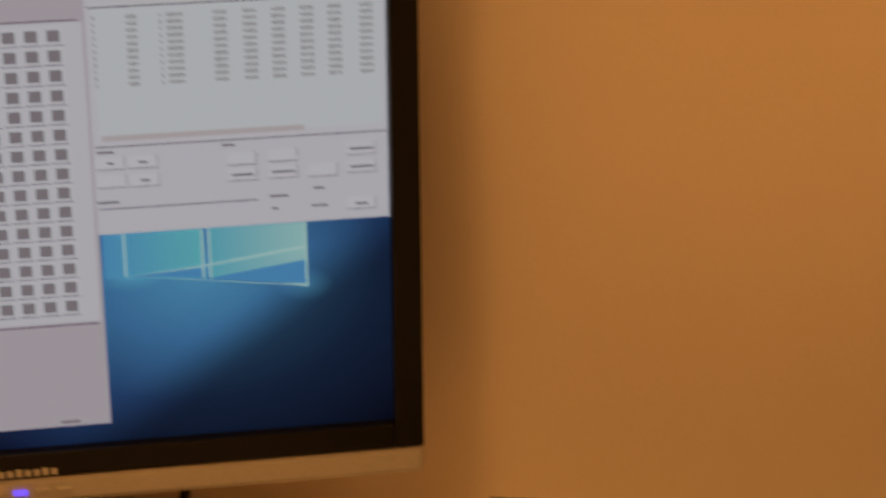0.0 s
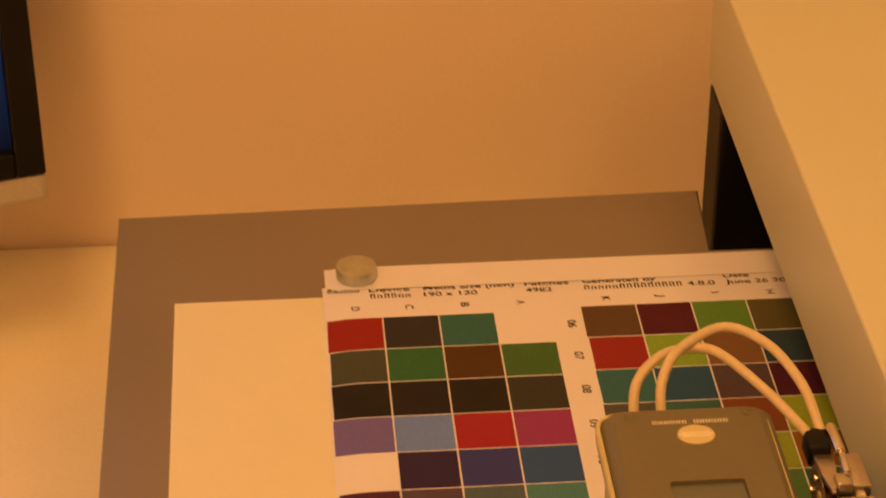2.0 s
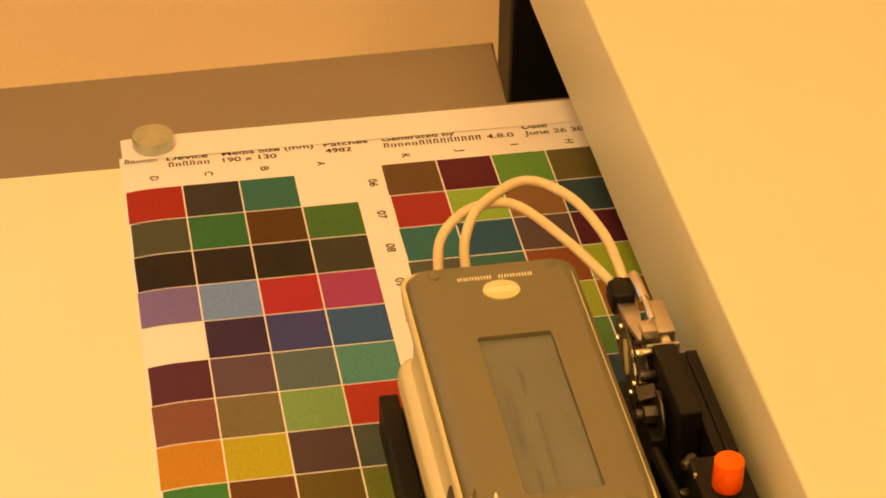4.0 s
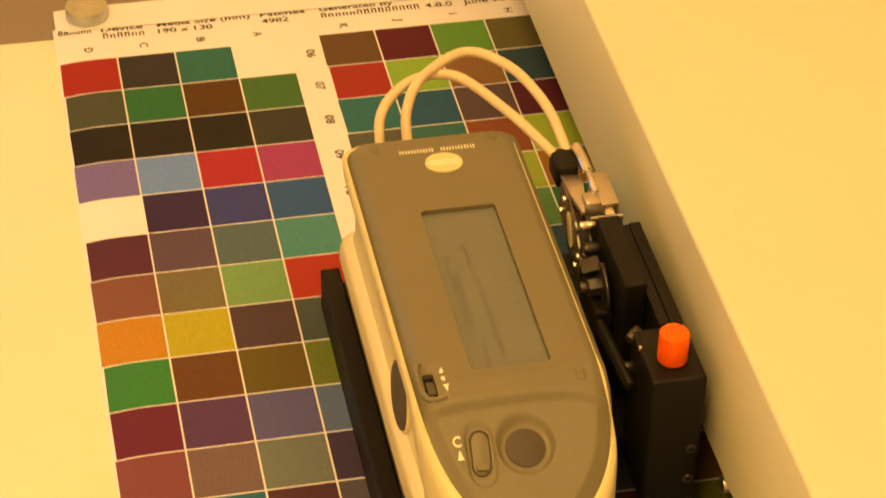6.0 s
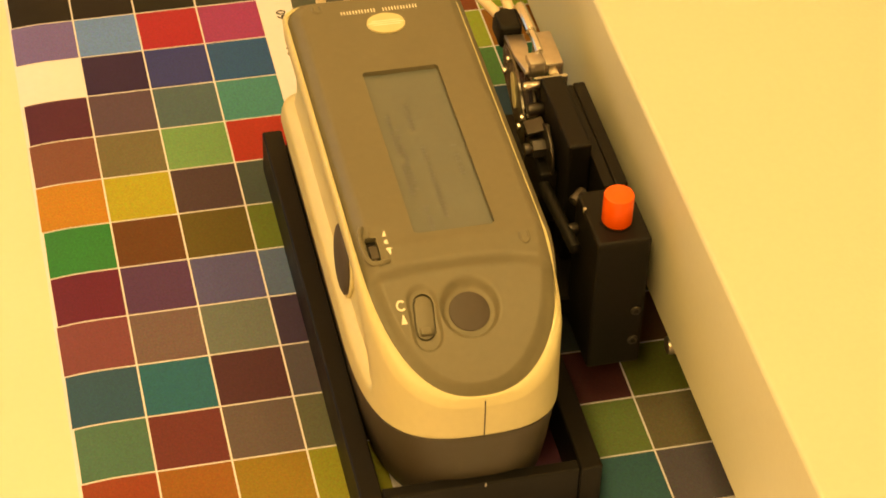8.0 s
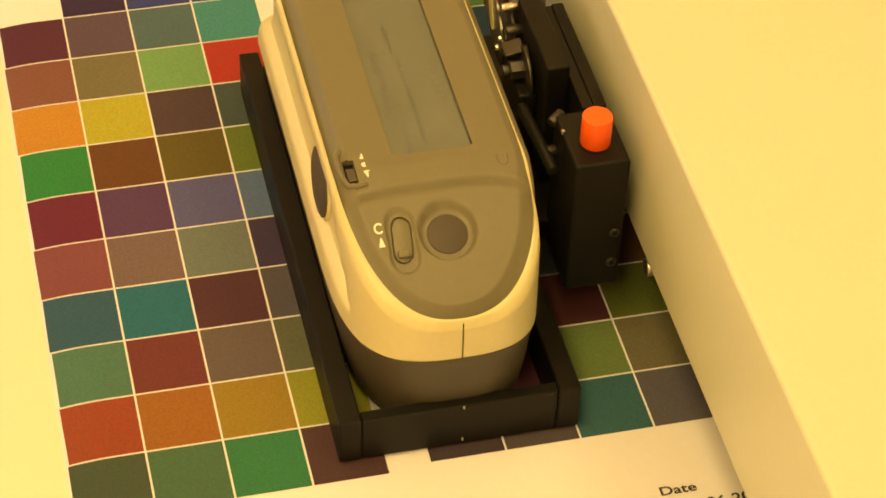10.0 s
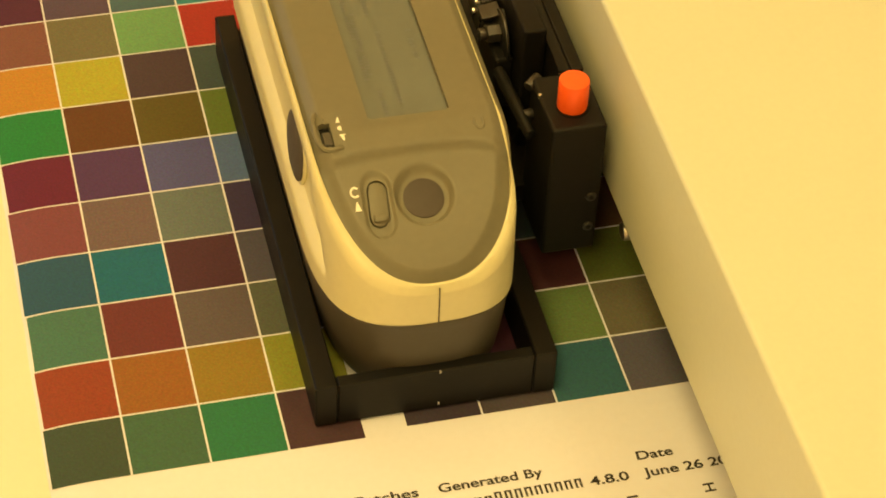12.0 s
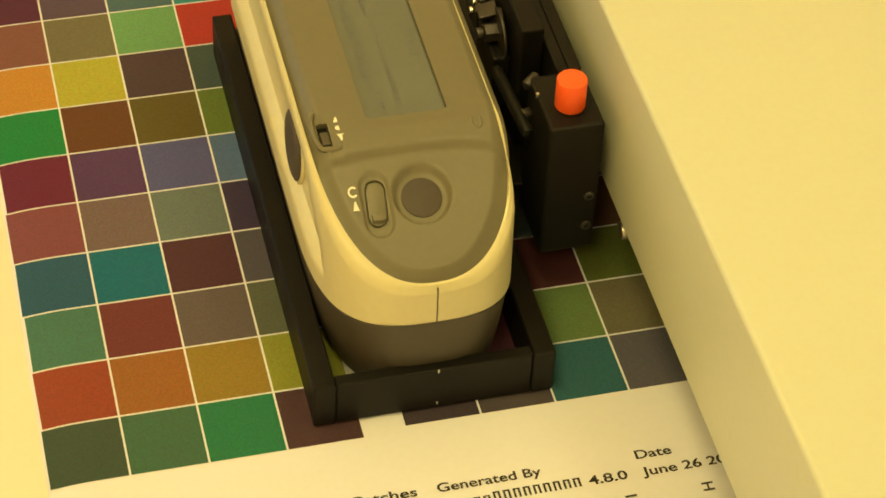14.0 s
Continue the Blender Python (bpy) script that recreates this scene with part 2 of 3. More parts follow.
def paper_z(x, y):
    """Height of the chart paper: flat, with a curled left border."""
    e = max(0.0, 1 - (x + 0.001) / 0.016)
    return -0.0014 * e * e + 0.00012 * math.sin(y * 61) * e


def sheet(x0, x1, y0, y1, lift, nx, ny, bow=0.0):
    bm = bmesh.new()
    vs = [[bm.verts.new((x0 + (x1 - x0) * i / nx + bow * math.sin(j * 1.7), y0 + (y1 - y0) * j / ny,
                         lift + paper_z(x0 + (x1 - x0) * i / nx, y0 + (y1 - y0) * j / ny))) for i in range(nx + 1)] for j in range(ny + 1)]
    for j in range(ny):
        for i in range(nx):
            bm.faces.new((vs[j][i], vs[j][i + 1], vs[j + 1][i + 1], vs[j + 1][i]))
    top = list(bm.faces)
    r = bmesh.ops.extrude_face_region(bm, geom=top)
    for v in r["geom"]:
        if isinstance(v, bmesh.types.BMVert):
            v.co.z -= 0.00025
    return bm


blank = tagged(part("blank_sheet", box(-0.0675, 0.02, -0.58, 0.0213, -0.0024, -0.0019, 0.0002, 1), M_BLANK),
               "blank cream-white sheet of card lying under the chart", "paper")
strip = tagged(part("paper_strip", sheet(0.0005, 0.26, 0.0228, 0.0415, 0.0006, 30, 4), M_PAPER),
               "narrow white paper strip overlapping the chart's top edge", "paper")
chart = tagged(part("colour_chart", sheet(-0.0008, 0.30, -0.3905, 0.0275, 0.0, 60, 40, 0.00015), M_PAPER),
               "printed paper chart of square colour patches on the table", "colour chart")
chart_low = tagged(part("colour_chart", sheet(-0.0006, 0.30, -0.56, -0.3885, 0.0004, 60, 20), M_PAPER),
                   "second printed chart sheet below the first", "colour chart")
INK = 0.00016

PAPER_LIN = (0.95, 0.76, 0.33)


def ink(rgb):
    """Ink colour from the look of a patch under the room's yellow light."""
    out = []
    for v, w in zip(rgb, PAPER_LIN):
        s = v / 255
        lin = s / 12.92 if s <= 0.04045 else ((s + 0.055) / 1.055) ** 2.4
        out.append(max(0.005, min(0.86, 0.68 * (lin - 0.006) / w)))
    grey = 0.3 * out[0] + 0.6 * out[1] + 0.1 * out[2]
    return (*[v + 0.10 * (grey - v) for v in out], 1)


LEFT = """b2261e 3a342a 146e4b - | 4e5032 1e6e32 5f3a19 41702d | 28231c 2a241e 2a261c 3e3c28 | 806982 6e91a5 be282d b23c58 |
- 3e2a3c 3e4264 2b5a6e | 5f2a32 644b46 556955 418c69 | 8c5237 7d6c3c 78a04b be3020 | d0841e bea81e 553e34 48523c |
288232 70411e 69551e 697323 | 732330 5f3a4b 5f5869 5c6c6e | 8c463c 7d5f48 737655 44343c | 325855 19695f 58302d 584e42 |
50764b 78342a 6c5842 625f3a | a04120 a55f1e a0781e 968c1e | 485232 4b693c 32783c 55372d"""
RIGHT = """6e4b28 641e23 5f9632 6e5f2d 6b3d2a | af2d23 8caf32 966432 324b41 37592f | 196e55 195555 644b3c 5f2328 7d6a33 |
5a5a3c 2f6a4a 9a4f26 a3b42c 4a3b5a | 7a3a2c 9a8a35 a8b030 a8681f 2d5a50 | 4a6a52 8c3a2a 5a8a3c 286e3c 703a3a |
3f3c34 75604a 33504a 324b48 5c5c38 | 503028 2f5c58 7a4a30 5a6a3c 443a4a | 6a6a4a 8a5a2a 3c6a4a 4a4034 6a4a3a |
5c3a44 4a7a4a 6a5a4a 5a5a2c 305048 | 3a5a5a 7a6a2a 5a3a3a 6a7a3a 4a3a2a | 8a4a2a 4a5a3a 5a6a5a 6a4a2a 3a5a4a |
5a2f30 3c6040 5a3028 6a6c26 4a3a24 | 4a4a3a 6a3a3a 727f37 78693c 3c2d1e | 4a3a32 5a4a3a 3a6450 645a4b 553223"""


def patches(owner, table_text, x0, y0):
    for j, row in enumerate(table_text.replace("\n", " ").split("|")):
        for i, code in enumerate(row.split()):
            if code == "-":
                continue
            g = 0.00035
            bm = bmesh.new()
            xs = [x0 + P * i + g + (P - 2 * g) * k / 5 for k in range(6)]
            ys = [y0 - P * j - g - (P - 2 * g) * k / 2 for k in range(3)]
            vs = [[bm.verts.new((x + (0.0003 * math.sin(9 * j + 40 * y) if i == 0 and x == xs[0] else 0), y, paper_z(x, y) + INK)) for x in xs] for y in ys]
            for a in range(2):
                for b in range(5):
                    bm.faces.new((vs[a][b], vs[a + 1][b], vs[a + 1][b + 1], vs[a][b + 1]))
            ob = part("colour_patch", bm, M_INK, owner)
            ob.color = ink([int(code[k:k + 2], 16) for k in (0, 2, 4)])


patches(chart, LEFT, 0.0, 0.0)
patches(chart, RIGHT, 0.1137, 0.002)


def bars(owner, x, y, z, width, height, capitals):
    """Words that stay plain bars: two thin strokes a letter; c is a capital, l a small letter."""
    w = width / len(capitals)
    bm = bmesh.new()
    for k, size in enumerate(capitals):
        tall = height * (1.0 if size == "c" else 0.74)
        for a in (0.08, 0.56):
            box(x + (k + a) * w, x + (k + a + 0.22) * w, y, y + tall, z, z + 0.00005, bm=bm)
        box(x + (k + 0.30) * w, x + (k + 0.56) * w, y + tall * 0.84, y + tall, z, z + 0.00005, bm=bm)
    part("printed_bar", bm, M_TEXT, owner)


def header(owner, y1, y2, z):
    h = 0.0036
    for body, x, y, w in (("Device", 0.0200, y1, 0.0185), ("Media Size (mm)", 0.0447, y1, 0.0414), ("Patches", 0.0908, y1, 0.0201),
                          ("Generated By", 0.1174, y1, 0.0337), ("Date", 0.1822, y1, 0.0119), ("190 x 130", 0.0447, y2, 0.0242),
                          ("4982", 0.0908, y2, 0.0121), ("4.8.0", 0.1648, y2, 0.0127), ("June 26 2006 01:10 PM", 0.1824, y2, 0.060)):
        part("printed_word", letters(body, x, y, z, w, h), M_TEXT, owner)
    bars(owner, 0.0203, y2, z, 0.0190, h, "clccll")
    bars(owner, 0.0012, y1, z, 0.0150, h, "cllcll")
    bars(owner, 0.1174, y2, z, 0.0455, h, "cllllccccccccc")


header(chart, 0.0208, 0.0155, 0.0001)
header(chart_low, -0.4016, -0.4086, 0.0006)
for c, x in (("D", 0.0134), ("C", 0.0375), ("B", 0.0625), ("A", 0.0877), ("K", 0.1262), ("J", 0.1512), ("I", 0.1762), ("H", 0.2012), ("G", 0.2262)):
    part("printed_letter", letters(c, x - 0.0018, 0.0092, 0.0001, {"I": 0.0008, "J": 0.0020}.get(c, 0.0034), 0.0038, -90), M_TEXT, chart)
for c, x in (("K", 0.1262), ("J", 0.1512), ("I", 0.1762), ("H", 0.2012), ("G", 0.2262)):
    part("printed_letter", letters(c, x - 0.0018, -0.4151, 0.0006, {"I": 0.0008, "J": 0.0020}.get(c, 0.0034), 0.0038, -90), M_TEXT, chart_low)
for j in range(15):
    k = f"{6 + j:02d}"
    part("printed_number", letters(k, 0.1066, -0.0115 - P * j + 0.0030, 0.0001, 0.0060, 0.0039, -90), M_TEXT, chart)

magnet = tagged(part("magnet_disc", cyl((0.0150, 0.0335, 0.0008), (0.0150, 0.0335, 0.0066), 0.0093, n=48, bevel=0.0006), M_MAGNET, smooth=True),
                "round nickel-plated magnet holding down the paper", "magnet")
# ---- the hand-held measuring instrument ----
BACK, FRONT, SHOULDER = -0.186, -0.3663, -0.312


def clamp01(v):
    return max(0.0, min(1.0, v))


def lip_z(y):
    return 0.0795 - 0.0250 * clamp01((-0.318 - y) / 0.048) ** 1.35


def split_z(y):
    return 0.0315 + 0.0080 * clamp01((-0.31 - y) / 0.055) ** 2


def outline(off, back_in=0.0, hw=0.0340, steep=0.5, corner=None, fine=(14, 60)):
    """Half the instrument's outline seen from above, from the middle of its back round the side to the tip, then mirrored."""
    w, yb, yf, rb = hw - off, BACK - off - back_in, FRONT + off * steep, 0.007
    blunt = 2 / (corner or 3.0)
    half = [(w - rb) * k / 3 for k in range(3)]
    pts = [(x + 0.0002, yb + 0.00003 - 0.00001 * k) for k, x in enumerate(half)]
    pts += [(w - rb + rb * math.sin(a), yb - rb + rb * math.cos(a)) for a in [math.pi / 2 * k / 6 for k in range(7)]]
    pts += [(w, yb - rb + (SHOULDER - yb + rb) * k / fine[0]) for k in range(1, fine[0] + 1)]
    for k in range(1, fine[1] + 1):
        a = math.pi / 2 * min(k / fine[1], 0.997)
        pts.append((w * math.cos(a) ** blunt, SHOULDER + (yf - SHOULDER) * math.sin(a) ** blunt))
    return pts + [(-x, y) for x, y in reversed(pts)]


def loft(rings, cap_last=True):
    """A closed skin through rings of equal count; the end caps are zipped across."""
    bm = bmesh.new()
    vs = [[bm.verts.new(p) for p in ring] for ring in rings]
    n = len(vs[0])
    for a, b in zip(vs, vs[1:]):
        for k in range(n):
            bm.faces.new((a[k], a[(k + 1) % n], b[(k + 1) % n], b[k]))
    for ring in (vs[0], vs[-1])[:2 if cap_last else 1]:
        for k in range(n // 2 - 1):
            bm.faces.new((ring[k], ring[k + 1], ring[n - 2 - k], ring[n - 1 - k]))
    return bm


def middle(z):
    """The body leans a little to one side."""
    return 0.1242 - 0.0010 * clamp01((z - 0.035) / 0.045)


def ring(off, zf, back_in=0.0, steep=0.5, wide=0.0, corner=None, hollow=0.0, fine=(14, 60), nip=0.0, stop=-0.344, far=0.0):
    """One level of the body; wide spreads its far side by that share, less towards the tip; nip narrows it towards the tip;
    hollow draws in the grip along the near side, as far forward as stop; far draws in the other side behind the shoulder."""
    out = []
    for x, y in outline(off, back_in, steep=steep, corner=corner, fine=fine):
        front = clamp01((-0.312 - y) / 0.03)
        k = 1 + wide * clamp01((y + 0.366) / 0.022) - nip * front if x > 0 else 1 - 0.35 * max(0.0, nip) * front
        dent = hollow * clamp01((y - stop) / 0.0045) if x < 0 else far * clamp01((y + 0.345) / 0.02)
        out.append((middle(zf(y)) + x * k - math.copysign(min(dent, abs(x)), x), y, zf(y)))
    return out


meter = thing("spectrophotometer", "cream and grey hand-held colour measuring instrument lying in a black frame", "measuring instrument")
low = [ring(0.0062, lambda y: 0.0035, steep=1.25, corner=2.8, nip=0.07, far=0.0036), ring(0.0042, lambda y: 0.0050, steep=1.25, corner=2.9, nip=0.07, far=0.0036),
       ring(0.0029, lambda y: 0.0110, steep=1.1, corner=3.0, nip=0.07, far=0.0036), ring(0.0020, lambda y: 0.0200, steep=0.9, corner=3.05, nip=0.065, far=0.0036),
       ring(0.0014, lambda y: split_z(y) - 0.0060, steep=0.6, corner=3.1, nip=0.06, far=0.0036), ring(0.0009, lambda y: split_z(y) - 0.0022, corner=3.1, nip=0.06, far=0.0036),
       ring(0.0005, lambda y: split_z(y) - 0.0005, corner=3.1, nip=0.06, far=0.0036), ring(0.0010, lambda y: split_z(y), corner=3.1, nip=0.06, far=0.0036)]
part("lower_shell", loft(low), M_DARKGREY, meter, "dark grey lower shell", smooth=True)
up = [ring(0.0008, lambda y: split_z(y) + 0.0002, corner=3.1, nip=0.06, far=0.0036), ring(0.0, lambda y: split_z(y) + 0.0010, corner=3.1, nip=0.06, far=0.0036)]
for f, b, deep, stop in ((0.12, 0.0005, 0.0, -0.344), (0.20, 0.003, 0.0, -0.344), (0.235, 0.004, 0.0006, -0.3430), (0.28, 0.006, 0.0036, -0.3425), (0.4, 0.008, 0.0040, -0.3400),
                         (0.6, 0.009, 0.0038, -0.3345), (0.74, 0.007, 0.0030, -0.3290), (0.83, 0.005, 0.0012, -0.3240), (0.88, 0.004, 0.0002, -0.3200)):
    up.append(ring(0.0019 * f, lambda y, f=f: split_z(y) + (lip_z(y) - split_z(y)) * f, b, steep=0.3, corner=3.1 - 0.2 * f, hollow=deep, nip=0.06 - 0.08 * f, stop=stop, far=0.0036 - 0.0012 * f))
up += [ring(0.0019, lambda y: lip_z(y) - 0.0014, corner=2.8, nip=-0.02, far=0.0020), ring(0.0022, lambda y: lip_z(y) - 0.0006, steep=0.5, corner=2.7, nip=-0.025, far=0.0018), ring(0.0027, lambda y: lip_z(y), steep=0.6, corner=2.5, nip=-0.03, far=0.0015),
       ring(0.0034, lambda y: lip_z(y) - 0.0003, steep=0.68, corner=2.4, nip=-0.05), ring(0.0036, lambda y: lip_z(y) - 0.0050, steep=0.70, corner=2.35, nip=-0.05)]
shell = part("upper_shell", loft(up), M_CREAM, meter, "cream upper shell with a raised rim", smooth=True)
LID, LOBE = 0.0017, 0.0021


def crease(x):
    return -0.3258 - 0.0044 * max(0.0, (x - 0.125) / 0.028) ** 3 - 0.0016 * max(0.0, (0.115 - x) / 0.02) ** 2


def ease(v):
    v = clamp01(v)
    return v * v * (3 - 2 * v)


def relief(x, y):
    """Height of the moulded panel against its plain level."""
    h = -LOBE * ease((crease(x) - y) / 0.0024)
    h += 0.00022 * math.exp(-((crease(x) - y + 0.0008) / 0.0011) ** 2)
    r = math.hypot(x - 0.1246, (y + 0.3396) * 1.08)
    h -= 0.0025 * ease((0.0098 - r) / 0.0022)
    h += 0.00008 * math.exp(-((r - 0.0104) / 0.0007) ** 2)
    r = math.hypot(x - 0.1100, max(0.0, abs(y + 0.3409) - 0.0048))
    h -= 0.0013 * ease((0.0050 - r) / 0.0012)
    r = max(abs(x - 0.0985) - 0.0036, abs(y + 0.3185) - 0.0072)
    return h - 0.0005 * ease((0.0012 - r) / 0.0012)


FINE = (110, 90)
top = []
for o, dz, share in ((0.0037, -0.0085, 1.0), (0.0037, -0.0022, 0.4), (0.0041, -0.0017, 0.6), (0.0052, -0.0007, 0.9), (0.0066, 0.0004, 1.0), (0.0077, 0.0012, 1.0), (0.0086, 0.0016, 1.0)):
    level = ring(o, lambda y, dz=dz: lip_z(y) + dz, -0.0045, steep=0.72, wide=0.075, corner=2.35, fine=FINE)
    top.append([(x, y, z - LOBE * share * ease((crease(x) - y) / 0.0024)) for x, y, z in level])
bm = loft(top, cap_last=False)
bm.verts.ensure_lookup_table()
count, across = len(top[0]), 96
edge = [bm.verts[len(bm.verts) - count + k] for k in range(count)]
tip = min(v.co.y for v in edge)
rows = []
for k in range(count // 2):
    a, b = edge[count - 1 - k], edge[k]
    row = [a]
    for j in range(1, across):
        x, y = a.co.x + (b.co.x - a.co.x) * j / across, a.co.y
        rim = min(x - a.co.x, b.co.x - x, y - tip)
        row.append(bm.verts.new((x, y, lip_z(y) + 0.0016 + 0.0001 * ease(rim / 0.004) + relief(x, y))))
    rows.append(row + [b])
for lower, upper in zip(rows, rows[1:]):
    for j in range(across):
        bm.faces.new((lower[j], lower[j + 1], upper[j + 1], upper[j]))
for row in (rows[0], rows[-1]):
    if row is rows[0]:
        bm.faces.new(row)
    else:
        bm.faces.new(list(reversed(row)))
lid = part("top_panel", bm, M_GREY, meter, "matt grey top panel", smooth=True)


def on_lid(x, y, lift=0.0):
    """A pose on the panel's surface, its z along the normal."""
    slope = (lip_z(y + 0.001) - lip_z(y - 0.001)) / 0.002
    return pose(x, y, lip_z(y) + LID + relief(x, y), math.degrees(math.atan(slope))) @ pose(0, 0, lift)


def moved(bm, m):
    bmesh.ops.transform(bm, matrix=m, verts=bm.verts)
    return bm


def pill(w, h, z0, z1, n=10, bevel=0.0):
    pts = []
    for s in (1, -1):
        for k in range(n + 1):
            a = math.pi * k / n
            pts.append((s * w / 2 * math.cos(a), s * ((h - w) / 2 + w / 2 * math.sin(a))))
    return prism(pts, z0, z1, bevel)


BUTTON, SLOT, SLIDER = on_lid(0.1246, -0.3394), on_lid(0.1100, -0.3402) @ pose(0, 0, 0, 0, 0, -4), on_lid(0.0980, -0.3184)
carve(lid, [
    prism([(0.1121 + sx, -0.2315 + sy) for sx, sy in ((0.001, 0), (0.0, -0.001), (0.0, -0.0822), (0.001, -0.0832), (0.0253, -0.0832), (0.0263, -0.0822), (0.0263, -0.001), (0.0253, 0))], 0.0792, 0.09),
    moved(pill(0.0066, 0.0156, -0.0016, 0.004), SLOT),
    moved(box(-0.0018, 0.0018, -0.0047, 0.0047, -0.0030, 0.004), SLIDER),
])
lcd = part("display", box(0.1123, 0.1382, -0.3145, -0.2317, 0.0780, 0.0795), M_LCD, meter, "dim grey-green liquid crystal display")
rng = random.Random(11)
for x, y0, y1 in ((0.1225, -0.2476, -0.2622), (0.1237, -0.2702, -0.3073), (0.1171, -0.2597, -0.2925), (0.1182, -0.3003, -0.3151), (0.1154, -0.2539, -0.2952), (0.1336, -0.2723, -0.2873)):
    bm, y = bmesh.new(), y0
    while y > y1:
        step = rng.choice((0.0009, 0.0012, 0.0014))
        if rng.random() < 0.86:
            w = rng.choice((0.0012, 0.0016, 0.0018))
            box(x, x + w, y - step, y, 0.0794, 0.07953, bm=bm)
        y -= step + 0.0004
    tagged(part("display_line", bm, M_LCDTEXT, lcd), kind="stuff")
part("round_button", moved(cyl((0, 0, -0.0012), (0, 0, 0.0003), 0.0065, n=40, bevel=0.0003), BUTTON), M_BUTTON, meter, "round dark measuring button", smooth=True)
rocker = part("rocker_button", moved(pill(0.0054, 0.0144, -0.0018, -0.0002, bevel=0.0005), SLOT), M_GREY, meter, smooth=True)
part("nub", moved(box(-0.0019, 0.0019, -0.0012, 0.0012, -0.0008, 0.0012, 0.0005, 2), SLOT @ pose(0.0, -0.0048, 0.0004)), M_GREY, rocker, smooth=True)
part("slot_floor", moved(box(-0.0017, 0.0017, -0.0046, 0.0046, -0.0031, -0.0026), SLIDER), M_BLACK, meter)
part("slide_switch", moved(box(-0.0013, 0.0015, -0.0042, 0.0012, -0.0026, -0.0002, 0.0004), SLIDER), M_DARKGREY, meter)


def lid_line(points, radius, name="ridge", sunk=0.35):
    """A low moulded ridge along the panel."""
    return part(name, tube([(x, y, lip_z(y) + LID - radius * sunk) for x, y in points], radius, 8, 5), M_GREY, meter, smooth=True)


lid_line([(0.0962, -0.3085), (0.0948, -0.3125), (0.0950, -0.3205), (0.0972, -0.3240), (0.1025, -0.3236)], 0.0009, sunk=0.62)
for ux, uy in ((0.1035, -0.1935), (0.1462, -0.1925), (0.1462, -0.3215)):
    lid_line([(ux - 0.0013, uy + 0.0015), (ux - 0.0013, uy - 0.0010), (ux, uy - 0.0022), (ux + 0.0013, uy - 0.0010), (ux + 0.0013, uy + 0.0015)], 0.00052, "moulded_mark", 0.2)
badge = part("badge", moved(prism([(0.0068 * math.cos(a), 0.0056 * math.sin(a)) for a in [2 * math.pi * k / 40 for k in range(40)]], -0.0005, 0.0007, 0.0004), on_lid(0.1258, -0.2060)), M_CREAM, meter, "oval cream emblem with pale stripes", smooth=True)
bm = bmesh.new()
for k, w in ((-1, 0.0050), (0, 0.0062), (1, 0.0050)):
    box(0.1258 - w, 0.1258 + w, -0.2060 + k * 0.0011 - 0.00025, -0.2060 + k * 0.0011 + 0.00025, 0.0819, 0.0820, bm=bm)
part("emblem_stripes", bm, M_WHITE, badge)
bm = bmesh.new()
for k in range(13):
    if k == 6:
        continue
    x = 0.1114 + 0.0278 * k / 13
    for a in (0.0, 0.0010):
        box(x + a, x + a + 0.00045, -0.1984, -0.1964, 0.0812, 0.08126, bm=bm)
tagged(part("maker_mark", bm, M_WHITE, meter, "pale printed bars of a maker's name"), kind="stuff")


def flat_shape(pts, m, name="printed_mark"):
    part(name, moved(prism(pts, 0.0, 0.00006), m), M_WHITE, meter)


flat_shape([(-0.0011, -0.0013), (0.0011, -0.0013), (0, 0.0014)], on_lid(0.1029, -0.3128))
flat_shape([(0.0011 * math.cos(k * 0.5236), 0.0011 * math.sin(k * 0.5236)) for k in range(12)], on_lid(0.1029, -0.3168))
flat_shape([(-0.0011, 0.0013), (0, -0.0014), (0.0011, 0.0013)], on_lid(0.1030, -0.3207))
flat_shape([(-0.0010, -0.0014), (0.0010, -0.0014), (0.0002, 0.0016), (-0.0002, 0.0016)], on_lid(0.1033, -0.3411, 0.0003))
arc = [(0.0013 * math.cos(a), 0.0015 * math.sin(a)) for a in [0.75 + 4.8 * k / 12 for k in range(13)]]
flat_shape([(x * 1.25, y * 1.25) for x, y in arc] + [(x * 0.78, y * 0.78) for x, y in reversed(arc)], on_lid(0.1032, -0.3369, 0.0003))


# side button and front seam
bm = bmesh.new()
d, nrm = Vector((0, 1, 0)), Vector((-1, 0, 0.05)).normalized()
c = Vector((0.0938, -0.2925, 0.0535))
e = d.cross(nrm).normalized()
rim = [[bm.verts.new(c + lift * nrm + s * (0.0118 * math.cos(a) * d + 0.0118 * math.sin(a) * e)) for a in [2 * math.pi * k / 32 for k in range(32)]]
       for s, lift in ((1.0, -0.003), (1.0, 0.0008), (0.9, 0.0013), (0.5, 0.0016))]
for a, b in zip(rim, rim[1:]):
    for k in range(32):
        bm.faces.new((a[k], a[(k + 1) % 32], b[(k + 1) % 32], b[k]))
bm.faces.new(rim[-1])
side_button = part("side_button", bm, M_BUTTON, meter, "round dark side button", smooth=True)
loop = [c - 0.0004 * nrm + 0.0123 * math.cos(a) * d + 0.0123 * math.sin(a) * e for a in [2 * math.pi * k / 32 for k in range(33)]]
part("rim", tube(loop, 0.0008, 8, 2), M_CREAM, side_button, "raised cream rim", smooth=True)
seam = []
for k in range(7):
    z = 0.0395 + (0.0545 - 0.0395) * k / 6
    f = k / 6
    seam.append((0.1240, FRONT + 0.0003 * f + 0.0006 * f ** 4 - 0.00006, z))
part("front_seam", tube(seam, 0.00022, 6, 2), M_DARKGREY, meter)

